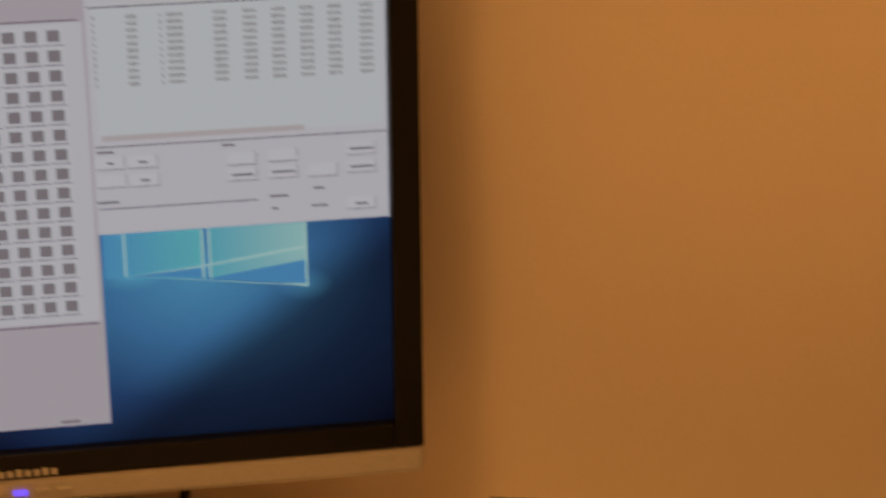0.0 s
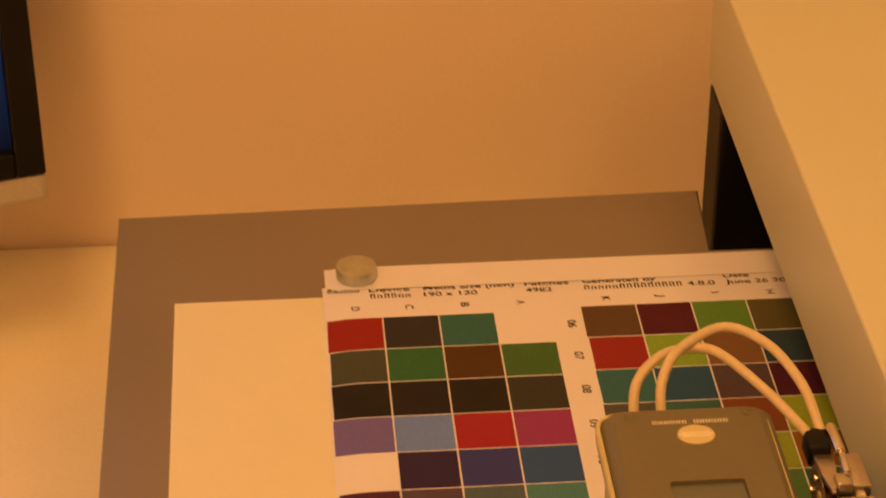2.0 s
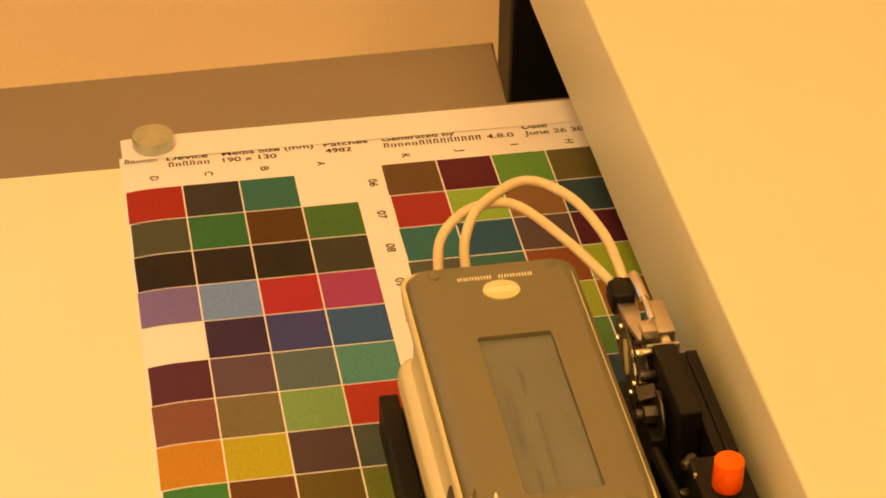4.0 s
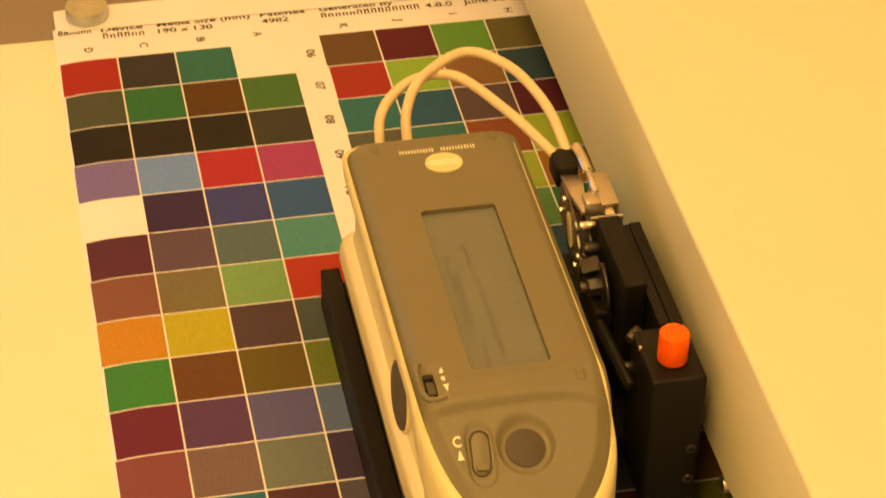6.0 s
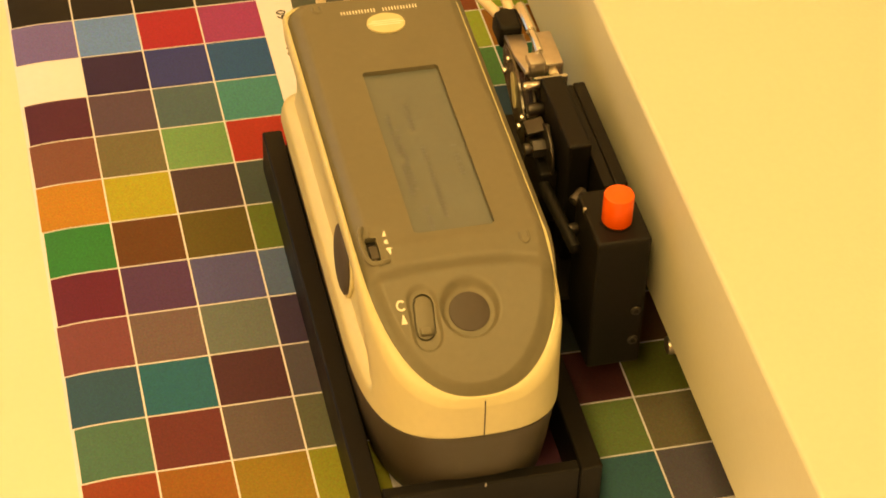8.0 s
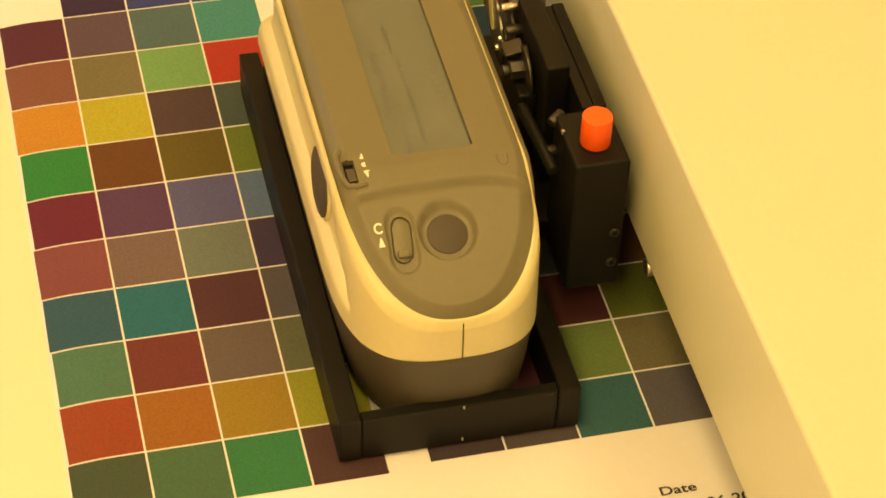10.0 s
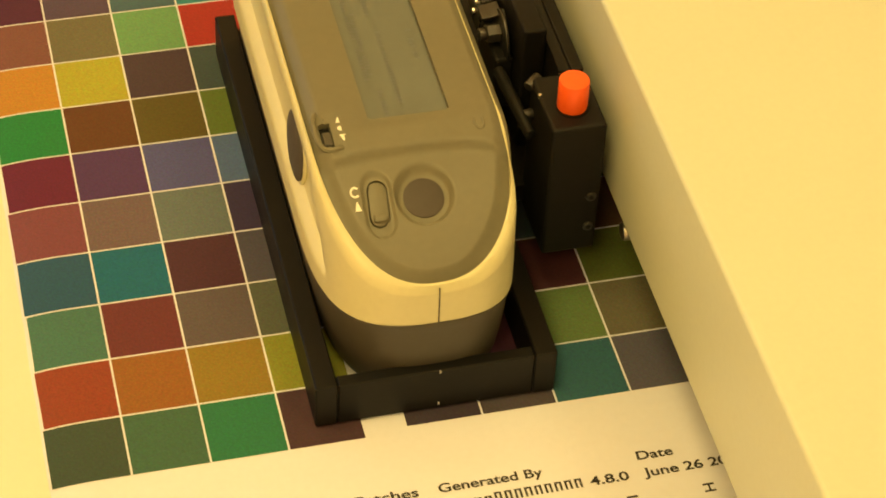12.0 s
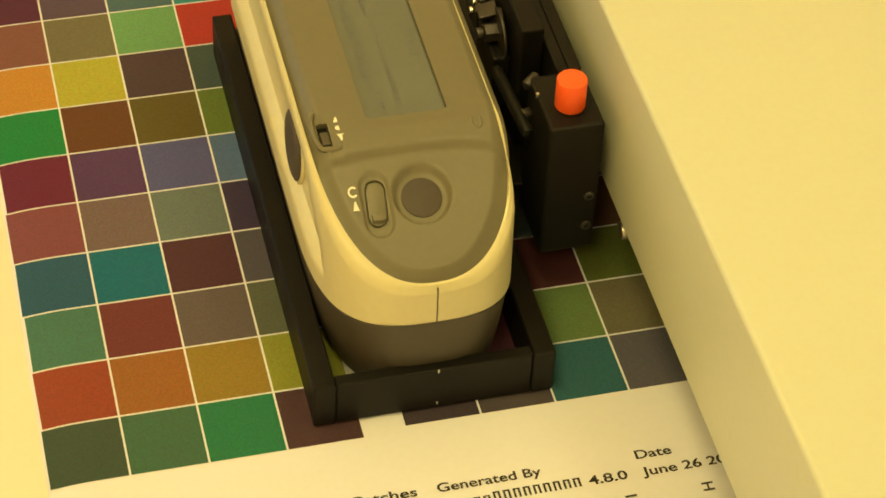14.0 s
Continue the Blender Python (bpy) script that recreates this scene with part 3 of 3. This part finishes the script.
# ---- holder: frame, carriage block and toggle clamp ----
holder = thing("instrument_holder", "black metal holder with a frame, toggle clamp and carriage block", "holder")
part("frame_bar", box(0.0848, 0.0920, -0.3678, -0.1815, 0.0008, 0.0190, 0.0005, 1), M_BLACK, holder)
part("frame_bar", box(0.1566, 0.1639, -0.3678, -0.1815, 0.0008, 0.0190, 0.0005, 1), M_BLACK, holder)
front_bar = part("frame_bar", box(0.0922, 0.1564, -0.3676, -0.3630, 0.0008, 0.0188, 0.0005, 1), M_BLACK, holder)
part("frame_bar", box(0.0924, 0.1568, -0.1880, -0.1818, 0.0008, 0.0120, 0.0005, 1), M_BLACK, holder)
bm = bmesh.new()
for z in (0.0025, 0.0176):
    box(0.1249, 0.1254, -0.36785, -0.3675, z, z + 0.0012, bm=bm)
part("centre_mark", bm, M_SILVER, front_bar, "worn pale centre mark")
block = part("carriage_block", box(0.1704, 0.1888, -0.3235, -0.2965, 0.018, 0.0735, 0.0012, 2), M_BLACK, holder, "black carriage block beside the arm")
for z in (0.0290, 0.0425):
    s = part("screw", cyl((0.1856, -0.3232, z), (0.1856, -0.3243, z), 0.0018, n=16, bevel=0.0004), M_DULL, block)
    part("socket", cyl((0.1856, -0.3243, z), (0.1856, -0.32435, z), 0.0009, n=6), M_BLACK, s)
part("base_rail", box(0.1660, 0.1930, -0.3000, -0.2000, 0.0205, 0.0290, 0.0008, 1), M_BLACK, holder)
part("bracket", box(0.1884, 0.1944, -0.300, -0.245, 0.030, 0.046, 0.0006, 1), M_BLACK, holder)
part("rear_plate", box(0.1800, 0.18385, -0.2963, -0.2425, 0.0292, 0.0742, 0.0004, 2), M_BLACK, holder)
part("rear_plate", box(0.1841, 0.1884, -0.2963, -0.2415, 0.0292, 0.0742, 0.0006, 2), M_BLACK, holder)
part("clamp_plate", box(0.1718, 0.1797, -0.2818, -0.2436, 0.0292, 0.0800, 0.0009, 2), M_BLACK, holder)
part("pivot_arm", box(0.1652, 0.1715, -0.2735, -0.2520, 0.0400, 0.0620, 0.0010, 2), M_BLACK, holder)
cap = part("stop_knob", cyl((0.1796, -0.3128, 0.0735), (0.1796, -0.3128, 0.0850), 0.0050, n=48, bevel=0.0007), M_ORANGE, holder, "bright orange cylindrical knob", smooth=True)
part("stem", cyl((0.1796, -0.3128, 0.0730), (0.1796, -0.3128, 0.0738), 0.0056, n=32), M_BLACK, cap)
part("rod", cyl((0.1646, -0.2790, 0.0625), (0.1672, -0.3110, 0.0615), 0.0021, n=20, bevel=0.0006), M_SATIN, holder, "black satin rod", smooth=True)
part("washer", cyl((0.1688, -0.2640, 0.0640), (0.1700, -0.2640, 0.0640), 0.0098, n=40, bevel=0.0004), M_DULL, holder, smooth=True)
nut = part("hex_nut", cyl((0.1640, -0.2640, 0.0660), (0.1690, -0.2640, 0.0660), 0.0034, n=6, bevel=0.0004), M_DULL, holder, "worn dark steel hex nut")
part("bolt", cyl((0.1615, -0.2640, 0.0660), (0.1640, -0.2640, 0.0660), 0.0022, n=16, bevel=0.0004), M_DULL, nut, smooth=True)
part("hex_nut", cyl((0.1690, -0.2595, 0.0690), (0.1714, -0.2595, 0.0690), 0.0030, n=6, bevel=0.0003), M_DULL, holder)
part("set_screw", cyl((0.1690, -0.2985, 0.0710), (0.1735, -0.2950, 0.0720), 0.0019, n=20, bevel=0.0005), M_DULL, holder, smooth=True)
part("set_screw", cyl((0.1672, -0.3020, 0.0620), (0.1705, -0.3015, 0.0620), 0.0020, n=20, bevel=0.0005), M_DULL, holder, smooth=True)
part("pin", cyl((0.1708, -0.3060, 0.0728), (0.1708, -0.3060, 0.0742), 0.0006, n=10), M_CHROME, block)
CL = [(-0.2180, 0.0740), (-0.2182, 0.0790), (-0.2300, 0.0788), (-0.2400, 0.0755), (-0.2500, 0.0670), (-0.2520, 0.0590), (-0.2490, 0.0550), (-0.2420, 0.0552), (-0.2310, 0.0610), (-0.2210, 0.0650)]


def side_plate(x0, x1, pts):
    bm = prism([(y, z) for y, z in pts], x0, x1, 0.0004, 1)
    return moved(bm, Matrix(((0, 0, 1, 0), (1, 0, 0, 0), (0, 1, 0, 0), (0, 0, 0, 1))))


cheek = part("clamp_cheek", side_plate(0.1652, 0.1664, CL), M_STEEL, holder, "polished toggle clamp cheek")
part("clamp_cheek", side_plate(0.1696, 0.1708, CL), M_STEEL, holder, "polished toggle clamp cheek")
part("clamp_bridge", prism([(0.1654, -0.2182), (0.1722, -0.2190), (0.1718, -0.2260), (0.1706, -0.2325), (0.1688, -0.2402), (0.1674, -0.2402), (0.1660, -0.2300)], 0.0789, 0.0801, 0.0004), M_BRUSHED, holder, "dull zinc clamp lever", smooth=True)
channel = part("clamp_body", box(0.1754, 0.1818, -0.2376, -0.2188, 0.0790, 0.0802, 0.0005), M_BRUSHED, holder, "dull zinc clamp body", smooth=True)
part("wall", box(0.1754, 0.1763, -0.2374, -0.2192, 0.0690, 0.0789, 0.0003), M_BRUSHED, channel)
part("wall", box(0.1809, 0.1818, -0.2374, -0.2192, 0.0690, 0.0789, 0.0003), M_BRUSHED, channel)
part("clamp_link", box(0.1692, 0.1752, -0.2388, -0.2318, 0.0755, 0.0822, 0.0012, 2), M_BRUSHED, holder, smooth=True)
part("clamp_tip", cyl((0.1786, -0.2340, 0.0755), (0.1780, -0.2404, 0.0768), 0.0017, n=16, bevel=0.0005), M_CABLE, holder, "pale clamp tip", smooth=True)
part("clamp_foot", box(0.1704, 0.1822, -0.2422, -0.2408, 0.0560, 0.0782, 0.0005), M_BRUSHED, holder)
part("plunger", cyl((0.1741, -0.2220, 0.0830), (0.1736, -0.2068, 0.0832), 0.0020, n=24, bevel=0.0006), M_CHROME, holder, "bright steel plunger", smooth=True)
part("plunger_rod", cyl((0.1743, -0.2330, 0.0822), (0.1741, -0.2220, 0.0830), 0.0014, n=16, bevel=0.0003), M_CHROME, holder, smooth=True)
along = Vector((0, -0.48, -0.88)).normalized()
across_label = Vector((-1, 0, 0)).cross(along)
tilt = Matrix((across_label, along, Vector((-1, 0, 0)))).transposed().to_4x4()
part("clamp_label", moved(pill(0.0046, 0.0128, 0.0, 0.00035), Matrix.Translation((0.1651, -0.2352, 0.0687)) @ tilt), M_CREAM, cheek, "small pale label plate")
for y, z in ((-0.2260, 0.0752), (-0.2225, 0.0675), (-0.2445, 0.0600), (-0.2475, 0.0662)):
    part("rivet", cyl((0.1643, y, z), (0.1716, y, z), 0.0013, n=14, bevel=0.0004), M_CHROME, holder, smooth=True)
for x, y, z, r, mat in ((0.1684, -0.2448, 0.0775, 0.0015, M_CHROME), (0.1690, -0.2500, 0.0715, 0.0021, M_DULL), (0.1676, -0.2545, 0.0660, 0.0018, M_DULL)):
    part("stud", cyl((x - 0.0030, y, z), (x + 0.0030, y, z), r, n=16, bevel=0.0007), mat, holder, smooth=True)
part("nut_bracket", moved(box(-0.0038, 0.0030, -0.0030, 0.0030, -0.0006, 0.0006, 0.0003), pose(0.1668, -0.2585, 0.0712, 12, -10, 0)), M_DULL, holder)
part("grip", box(0.1640, 0.1722, -0.2180, -0.2058, 0.0735, 0.0828, 0.0015, 3), M_SATIN, holder, "black rubber cable grip", smooth=True)

for pts in ([(0.1065, -0.195, 0.060), (0.1068, -0.185, 0.074), (0.1085, -0.177, 0.084), (0.1165, -0.168, 0.088), (0.1270, -0.1625, 0.0885), (0.1395, -0.1665, 0.0895), (0.1535, -0.188, 0.087), (0.1640, -0.205, 0.082), (0.1680, -0.211, 0.079)],
            [(0.1165, -0.195, 0.060), (0.1168, -0.185, 0.075), (0.1180, -0.177, 0.085), (0.1255, -0.167, 0.0915), (0.1440, -0.155, 0.0925), (0.1580, -0.168, 0.0930), (0.1665, -0.188, 0.0895), (0.1698, -0.203, 0.083), (0.1703, -0.211, 0.079)]):
    tagged(part("signal_cable", tube(pts, 0.0019, 14, 10), M_CABLE, smooth=True), "beige round cable looping from the instrument to the clamp", "cable", "instrument cables")
# ---- monitor ----
MON = pose(-0.1312, 0.1288, 0.008, 0, 0, 15.07) @ pose(0, 0, 0, -4.0)
W, H = 0.53, 0.335
monitor = thing("computer_monitor", "flat computer monitor with a black bezel and silver chin, switched on", "monitor", MON)


def slab(name, x0, x1, z0, z1, y0, y1, mat, parent, label="", bevel=0.0):
    return part(name, box(x0, x1, y0, y1, z0, z1, bevel), mat, parent, label)


M_BEZEL = material("black bezel plastic", (0.006, 0.0055, 0.0055), 0.4, spec=0.25, bump=0.05)
M_CASE = material("black case plastic", (0.02, 0.02, 0.02), 0.5)
slab("bezel", -0.0142, 0.0, 0.0, H, -0.004, 0.012, M_BEZEL, monitor, bevel=0.0012)
slab("bezel", -W, -W + 0.0142, 0.0, H, -0.004, 0.012, M_BEZEL, monitor, bevel=0.0012)
slab("bezel", -W + 0.0143, -0.0143, 0.0, 0.0130, -0.004, 0.012, M_BEZEL, monitor, bevel=0.0012)
slab("bezel", -W + 0.0143, -0.0143, H - 0.0142, H, -0.004, 0.012, M_BEZEL, monitor, bevel=0.0012)
slab("case", -W + 0.004, -0.004, -0.010, H - 0.004, 0.0122, 0.042, M_CASE, monitor, bevel=0.006)
chin = slab("chin", -W, 0.0, -0.0150, -0.0002, -0.003, 0.012, M_SILVER, monitor, "silver lower chin with buttons", bevel=0.003)
for bx in (-0.2085, -0.1875, -0.1767):
    slab("button", bx - 0.0035, bx + 0.0035, -0.0088, -0.0062, -0.0042, -0.0028, M_SILVER, chin, bevel=0.0005)
slab("power_light", -0.2012, -0.1946, -0.0088, -0.0064, -0.0044, -0.0028, glowing("blue violet light", (0.10, 0.08, 1.0), 5.0), chin, "lit violet power light")
bm = bmesh.new()
for k in range(8):
    box(-0.212 + k * 0.0042, -0.212 + k * 0.0042 + 0.003, -0.0043, -0.0039, 0.0012, 0.0046 if k % 3 else 0.0052, bm=bm)
tagged(part("maker_mark", bm, M_SILVER, monitor), kind="stuff")

SCREEN_Y = 0.0030
wp = bpy.data.materials.new("blue desktop glow")
wp.use_nodes = True
n, l = wp.node_tree.nodes, wp.node_tree.links
tc = n.new("ShaderNodeTexCoord")


def away(place, squash, reach):
    """Distance over the screen from a place, 0 to 1 over the reach."""
    shift, dist, mr = n.new("ShaderNodeMapping"), n.new("ShaderNodeVectorMath"), n.new("ShaderNodeMapRange")
    shift.inputs["Location"].default_value = (-place[0], 0, -place[1] * squash)
    shift.inputs["Scale"].default_value = (1.0, 0.0, squash)
    dist.operation = "LENGTH"
    mr.inputs["From Max"].default_value = reach
    l.new(tc.outputs["Object"], shift.inputs["Vector"])
    l.new(shift.outputs[0], dist.inputs[0])
    l.new(dist.outputs["Value"], mr.inputs["Value"])
    return mr.outputs[0]


def colours(fac, stops):
    ramp = n.new("ShaderNodeValToRGB")
    els = ramp.color_ramp.elements
    els[0].position, els[0].color = stops[0][0], (*stops[0][1], 1)
    els[1].position, els[1].color = stops[-1][0], (*stops[-1][1], 1)
    for at, c in stops[1:-1]:
        els.new(at).color = (*c, 1)
    l.new(fac, ramp.inputs["Fac"])
    return ramp.outputs[0]


wide_glow = colours(away((-0.108, 0.098), 1.35, 0.15), ((0.0, (0.0, 0.44, 0.86)), (0.3, (0.0, 0.26, 0.62)), (0.6, (0.0, 0.085, 0.28)), (1.0, (0.001, 0.012, 0.055))))
corner_glow = colours(away((-0.056, 0.088), 1.6, 0.014), ((0.0, (0.2, 0.7, 0.7)), (0.2, (0.0, 0.13, 0.20)), (1.0, (0.0, 0.0, 0.0))))
left_glow = colours(away((-0.139, 0.098), 2.4, 0.018), ((0.0, (0.2, 0.7, 0.7)), (0.2, (0.0, 0.16, 0.20)), (1.0, (0.0, 0.0, 0.0))))
beam, fall = n.new("ShaderNodeVectorMath"), n.new("ShaderNodeMapRange")
beam.operation = "DOT_PRODUCT"
beam.inputs[1].default_value = (0.58, 0.0, -0.81)
l.new(tc.outputs["Object"], beam.inputs[0])
fall.interpolation_type = "SMOOTHSTEP"
fall.inputs["From Min"].default_value, fall.inputs["From Max"].default_value = -0.1190, -0.0880
fall.inputs["To Min"].default_value, fall.inputs["To Max"].default_value = 1.0, 0.30
l.new(beam.outputs["Value"], fall.inputs["Value"])
shaft = n.new("ShaderNodeVectorMath")
shaft.operation = "SCALE"
l.new(wide_glow, shaft.inputs[0])
l.new(fall.outputs[0], shaft.inputs["Scale"])
total = shaft.outputs[0]
for extra in (corner_glow, left_glow):
    add = n.new("ShaderNodeVectorMath")
    l.new(total, add.inputs[0])
    l.new(extra, add.inputs[1])
    total = add.outputs[0]
b = n["Principled BSDF"]
b.inputs["Base Color"].default_value, b.inputs["Roughness"].default_value = (0.004, 0.004, 0.004, 1), 0.4
b.inputs["Specular IOR Level"].default_value = 0.04
l.new(total, b.inputs["Emission Color"])
b.inputs["Emission Strength"].default_value = SCREEN_GAIN
screen = slab("screen", -W + 0.0144, -0.0143, 0.0131, H - 0.0143, SCREEN_Y, 0.011, wp, monitor, "lit screen with program windows on a blue desktop")


def lit(name, colour, gain=1.0):
    return glowing(name, colour, gain * SCREEN_GAIN)


E_WIN = lit("window white", (0.490, 0.790, 0.960))
E_PANEL = lit("window grey", (0.410, 0.590, 0.730))
E_TABLE = lit("table pale blue", (0.480, 0.840, 0.990))
E_WHITE = lit("window highlight", (0.512, 0.840, 1.010))
E_DARK = lit("screen text grey", (0.215, 0.300, 0.370))
E_PALE = lit("screen text pale grey", (0.290, 0.440, 0.520))
E_LINE = lit("screen line grey", (0.15, 0.141, 0.211))
E_SCROLL = lit("scroll bar", (0.440, 0.620, 0.720))
E_PANE3 = lit("blue pane", (0.0, 0.40, 0.88))
E_EDGE = lit("pale edge glow", (0.300, 0.95, 1.02))


def shaded(name, x0, x1, c0, c1):
    """A glow that runs from one colour to another across the screen."""
    m = lit(name, c0)
    nodes, links = m.node_tree.nodes, m.node_tree.links
    coord, split, span, mix = nodes.new("ShaderNodeTexCoord"), nodes.new("ShaderNodeSeparateXYZ"), nodes.new("ShaderNodeMapRange"), nodes.new("ShaderNodeValToRGB")
    span.inputs["From Min"].default_value, span.inputs["From Max"].default_value = x0, x1
    mix.color_ramp.elements[0].color, mix.color_ramp.elements[1].color = (*c0, 1), (*c1, 1)
    links.new(coord.outputs["Object"], split.inputs[0])
    links.new(split.outputs["X"], span.inputs["Value"])
    links.new(span.outputs[0], mix.inputs["Fac"])
    links.new(mix.outputs[0], nodes["Principled BSDF"].inputs["Emission Color"])
    return m


E_PANE = shaded("cyan pane", -0.151, -0.105, (0.0, 0.44, 0.92), (0.0, 0.68, 0.88))
E_PANE2 = shaded("pale cyan pane", -0.101, -0.055, (0.0, 0.60, 0.86), (0.22, 0.82, 0.92))


def on_screen(x0, x1, z0, z1, layer=1, bm=None):
    y = SCREEN_Y - 0.0003 * layer
    return box(x0 / 1000, x1 / 1000, y, y + 0.0002, z0 / 1000, z1 / 1000, bm=bm)


def poly_on_screen(pts, layer):
    bm = bmesh.new()
    y = SCREEN_Y - 0.0003 * layer
    bm.faces.new([bm.verts.new((x / 1000, y, z / 1000)) for x, z in pts])
    return bm


left_win = part("program_window", on_screen(-515, -152.3, 23, 320), E_PANEL, screen, "pale program window")
right_win = part("program_window", on_screen(-152.6, -14.5, 120.2, 320, 2), E_WIN, screen, "pale program window")
part("window_table", on_screen(-149.5, -16.5, 167.0, 231, 3), E_TABLE, right_win)
part("window_band", on_screen(-215, -154.0, 77, 224, 2), E_WIN, left_win)
bm, under, cell = bmesh.new(), bmesh.new(), bmesh.new()
for j in range(17):
    for i in range(12):
        x, z = -167.2 - 10.05 * i, 217.9 - 9.45 * j
        if z > 80:
            on_screen(x - 4.3, x + 4.3, z - 4.0, z + 4.1, 3, cell)
            on_screen(x - 2.9, x + 2.9, z - 2.7, z + 2.8, 4, bm)
            on_screen(x - 4.3, x + 4.3, z - 4.5, z - 4.1, 4, under)
on_screen(-400, -155, 75.6, 76.2, 3, under)
on_screen(-400, -156, 224.6, 225.2, 3, under)
tagged(part("swatch_grid", bm, E_DARK, left_win, "rows of small grey squares"), kind="stuff")
tagged(part("cell_grid", cell, E_WHITE, left_win), kind="stuff")
tagged(part("screen_ruling", under, E_LINE, left_win), kind="stuff")
tagged(part("screen_text", on_screen(-176, -167, 24.8, 26.2, 3), E_DARK, left_win), kind="stuff")
rng = random.Random(4)
bm = bmesh.new()
for x, w in ((-148.5, 1.6), (-131.5, 5), (-118.4, 1.2), (-111.8, 7.5), (-91, 6.5), (-77.3, 6.5), (-64.4, 6.2), (-51.2, 6.2), (-38.3, 6.2), (-23.8, 5.6)):
    for j in range(34):
        z = 193.2 + 3.2 * j
        if z < 228 or z > 240:
            p = x - w / 2
            while p < x + w / 2 - 0.4:
                tall = rng.choice((0.7, 0.9, 1.05))
                on_screen(p, p + 0.85, z - tall, z + tall, 4, bm)
                p += 1.25
tagged(part("screen_text", bm, E_PALE, right_win, "columns of grey figures as bars"), kind="stuff")
part("scroll_bar", on_screen(-148, -54, 166.2, 168.8, 4), E_SCROLL, right_win)
bm, shine = bmesh.new(), bmesh.new()
on_screen(-151.5, -15, 163.1, 163.6, 3, bm)
on_screen(-151.5, -15, 229.8, 230.4, 4, bm)
on_screen(-151.5, -77, 132.6, 133.1, 3, bm)
for x, z in ((-145, 155), (-130, 155), (-144.5, 146), (-129.5, 146), (-83.8, 153.5), (-64.4, 154), (-83.8, 145.6), (-64.5, 145.8), (-45.7, 145.4), (-27.4, 155.1), (-27.3, 146.2), (-27.6, 127.8)):
    on_screen(x - 6.8, x + 6.8, z - 2.9, z - 2.55, 3, bm)
    on_screen(x + 6.5, x + 6.8, z - 2.5, z + 3.4, 3, bm)
    on_screen(x - 6.8, x + 6.4, z - 2.5, z + 3.4, 3, shine)
tagged(part("screen_ruling", bm, E_LINE, right_win), kind="stuff")
tagged(part("button_face", shine, E_WHITE, right_win), kind="stuff")
bm = bmesh.new()
for x, z, w in ((-145, 155.4, 3), (-130, 155.2, 4), (-129.3, 146.2, 4), (-83.9, 145.9, 10), (-64.5, 146.2, 11), (-27.4, 155.4, 11), (-27.3, 146.4, 11), (-27.6, 127.8, 6),
                (-147, 160.8, 8), (-90, 160.9, 6), (-147, 136.2, 10), (-67, 134.2, 9), (-69, 128, 3), (-48, 137, 5), (-50, 128.2, 3), (-46, 128.2, 4)):
    on_screen(x - w / 2, x + w / 2, z - 0.6, z + 0.6, 4, bm)
tagged(part("screen_text", bm, E_DARK, right_win), kind="stuff")
part("light_pane", poly_on_screen([(-151, 98), (-104.7, 95), (-104.7, 119.9), (-151, 119.9)], 1), E_PANE, screen)
part("light_pane", poly_on_screen([(-100.8, 95), (-55.2, 88), (-55.2, 119.9), (-100.8, 119.9)], 1), E_PANE2, screen)
part("light_pane", poly_on_screen([(-100.8, 95.3), (-55.2, 88.3), (-55.2, 101), (-100.8, 94.9)], 2), E_PANE3, screen)
part("light_pane", poly_on_screen([(-139.5, 98.2), (-104.7, 95.2), (-104.7, 101.5)], 2), E_PANE3, screen)
bm = bmesh.new()
for a, c in (((-141, 98.4), (-141, 119.9)), ((-104.4, 95), (-104.4, 119.9)), ((-101, 95), (-101, 119.9)), ((-55, 88), (-55, 119.9))):
    on_screen(a[0] - 0.5, a[0] + 0.5, a[1], c[1], 3, bm)
tagged(part("light_edge", bm, E_EDGE, screen), kind="stuff")
tagged(part("light_edge", poly_on_screen([(-141, 98.8), (-55, 87.4), (-55, 88.6), (-66, 89.3)], 3), E_EDGE, screen), kind="stuff")
tagged(part("light_edge", poly_on_screen([(-140, 98.3), (-104.7, 101.6), (-55, 108.4), (-55, 107.0), (-104.7, 100.8)], 3), E_EDGE, screen), kind="stuff")

# the stand rests on the desk
inv = MON.inverted()
bm = prism([(-0.385 + 0.168 * math.cos(a), 0.060 + 0.120 * math.sin(a)) for a in [2 * math.pi * k / 64 for k in range(64)]], DESK_Z + 0.0005, DESK_Z + 0.020, 0.008, 4)
part("stand_base", moved(bm, inv), M_SATIN, monitor, "black oval stand base", smooth=True)
part("stand_neck", moved(box(-0.43, -0.34, 0.105, 0.135, DESK_Z + 0.015, 0.12, 0.006), inv), M_SATIN, monitor)
tagged(part("monitor_cable", tube([(-0.262, 0.148, 0.03), (-0.2585, 0.158, -0.03), (-0.262, 0.158, -0.055), (-0.275, 0.148, -0.076), (-0.300, 0.135, -0.080)], 0.0028, 10), M_SATIN, smooth=True),
       "black cable hanging behind the monitor", "cable")
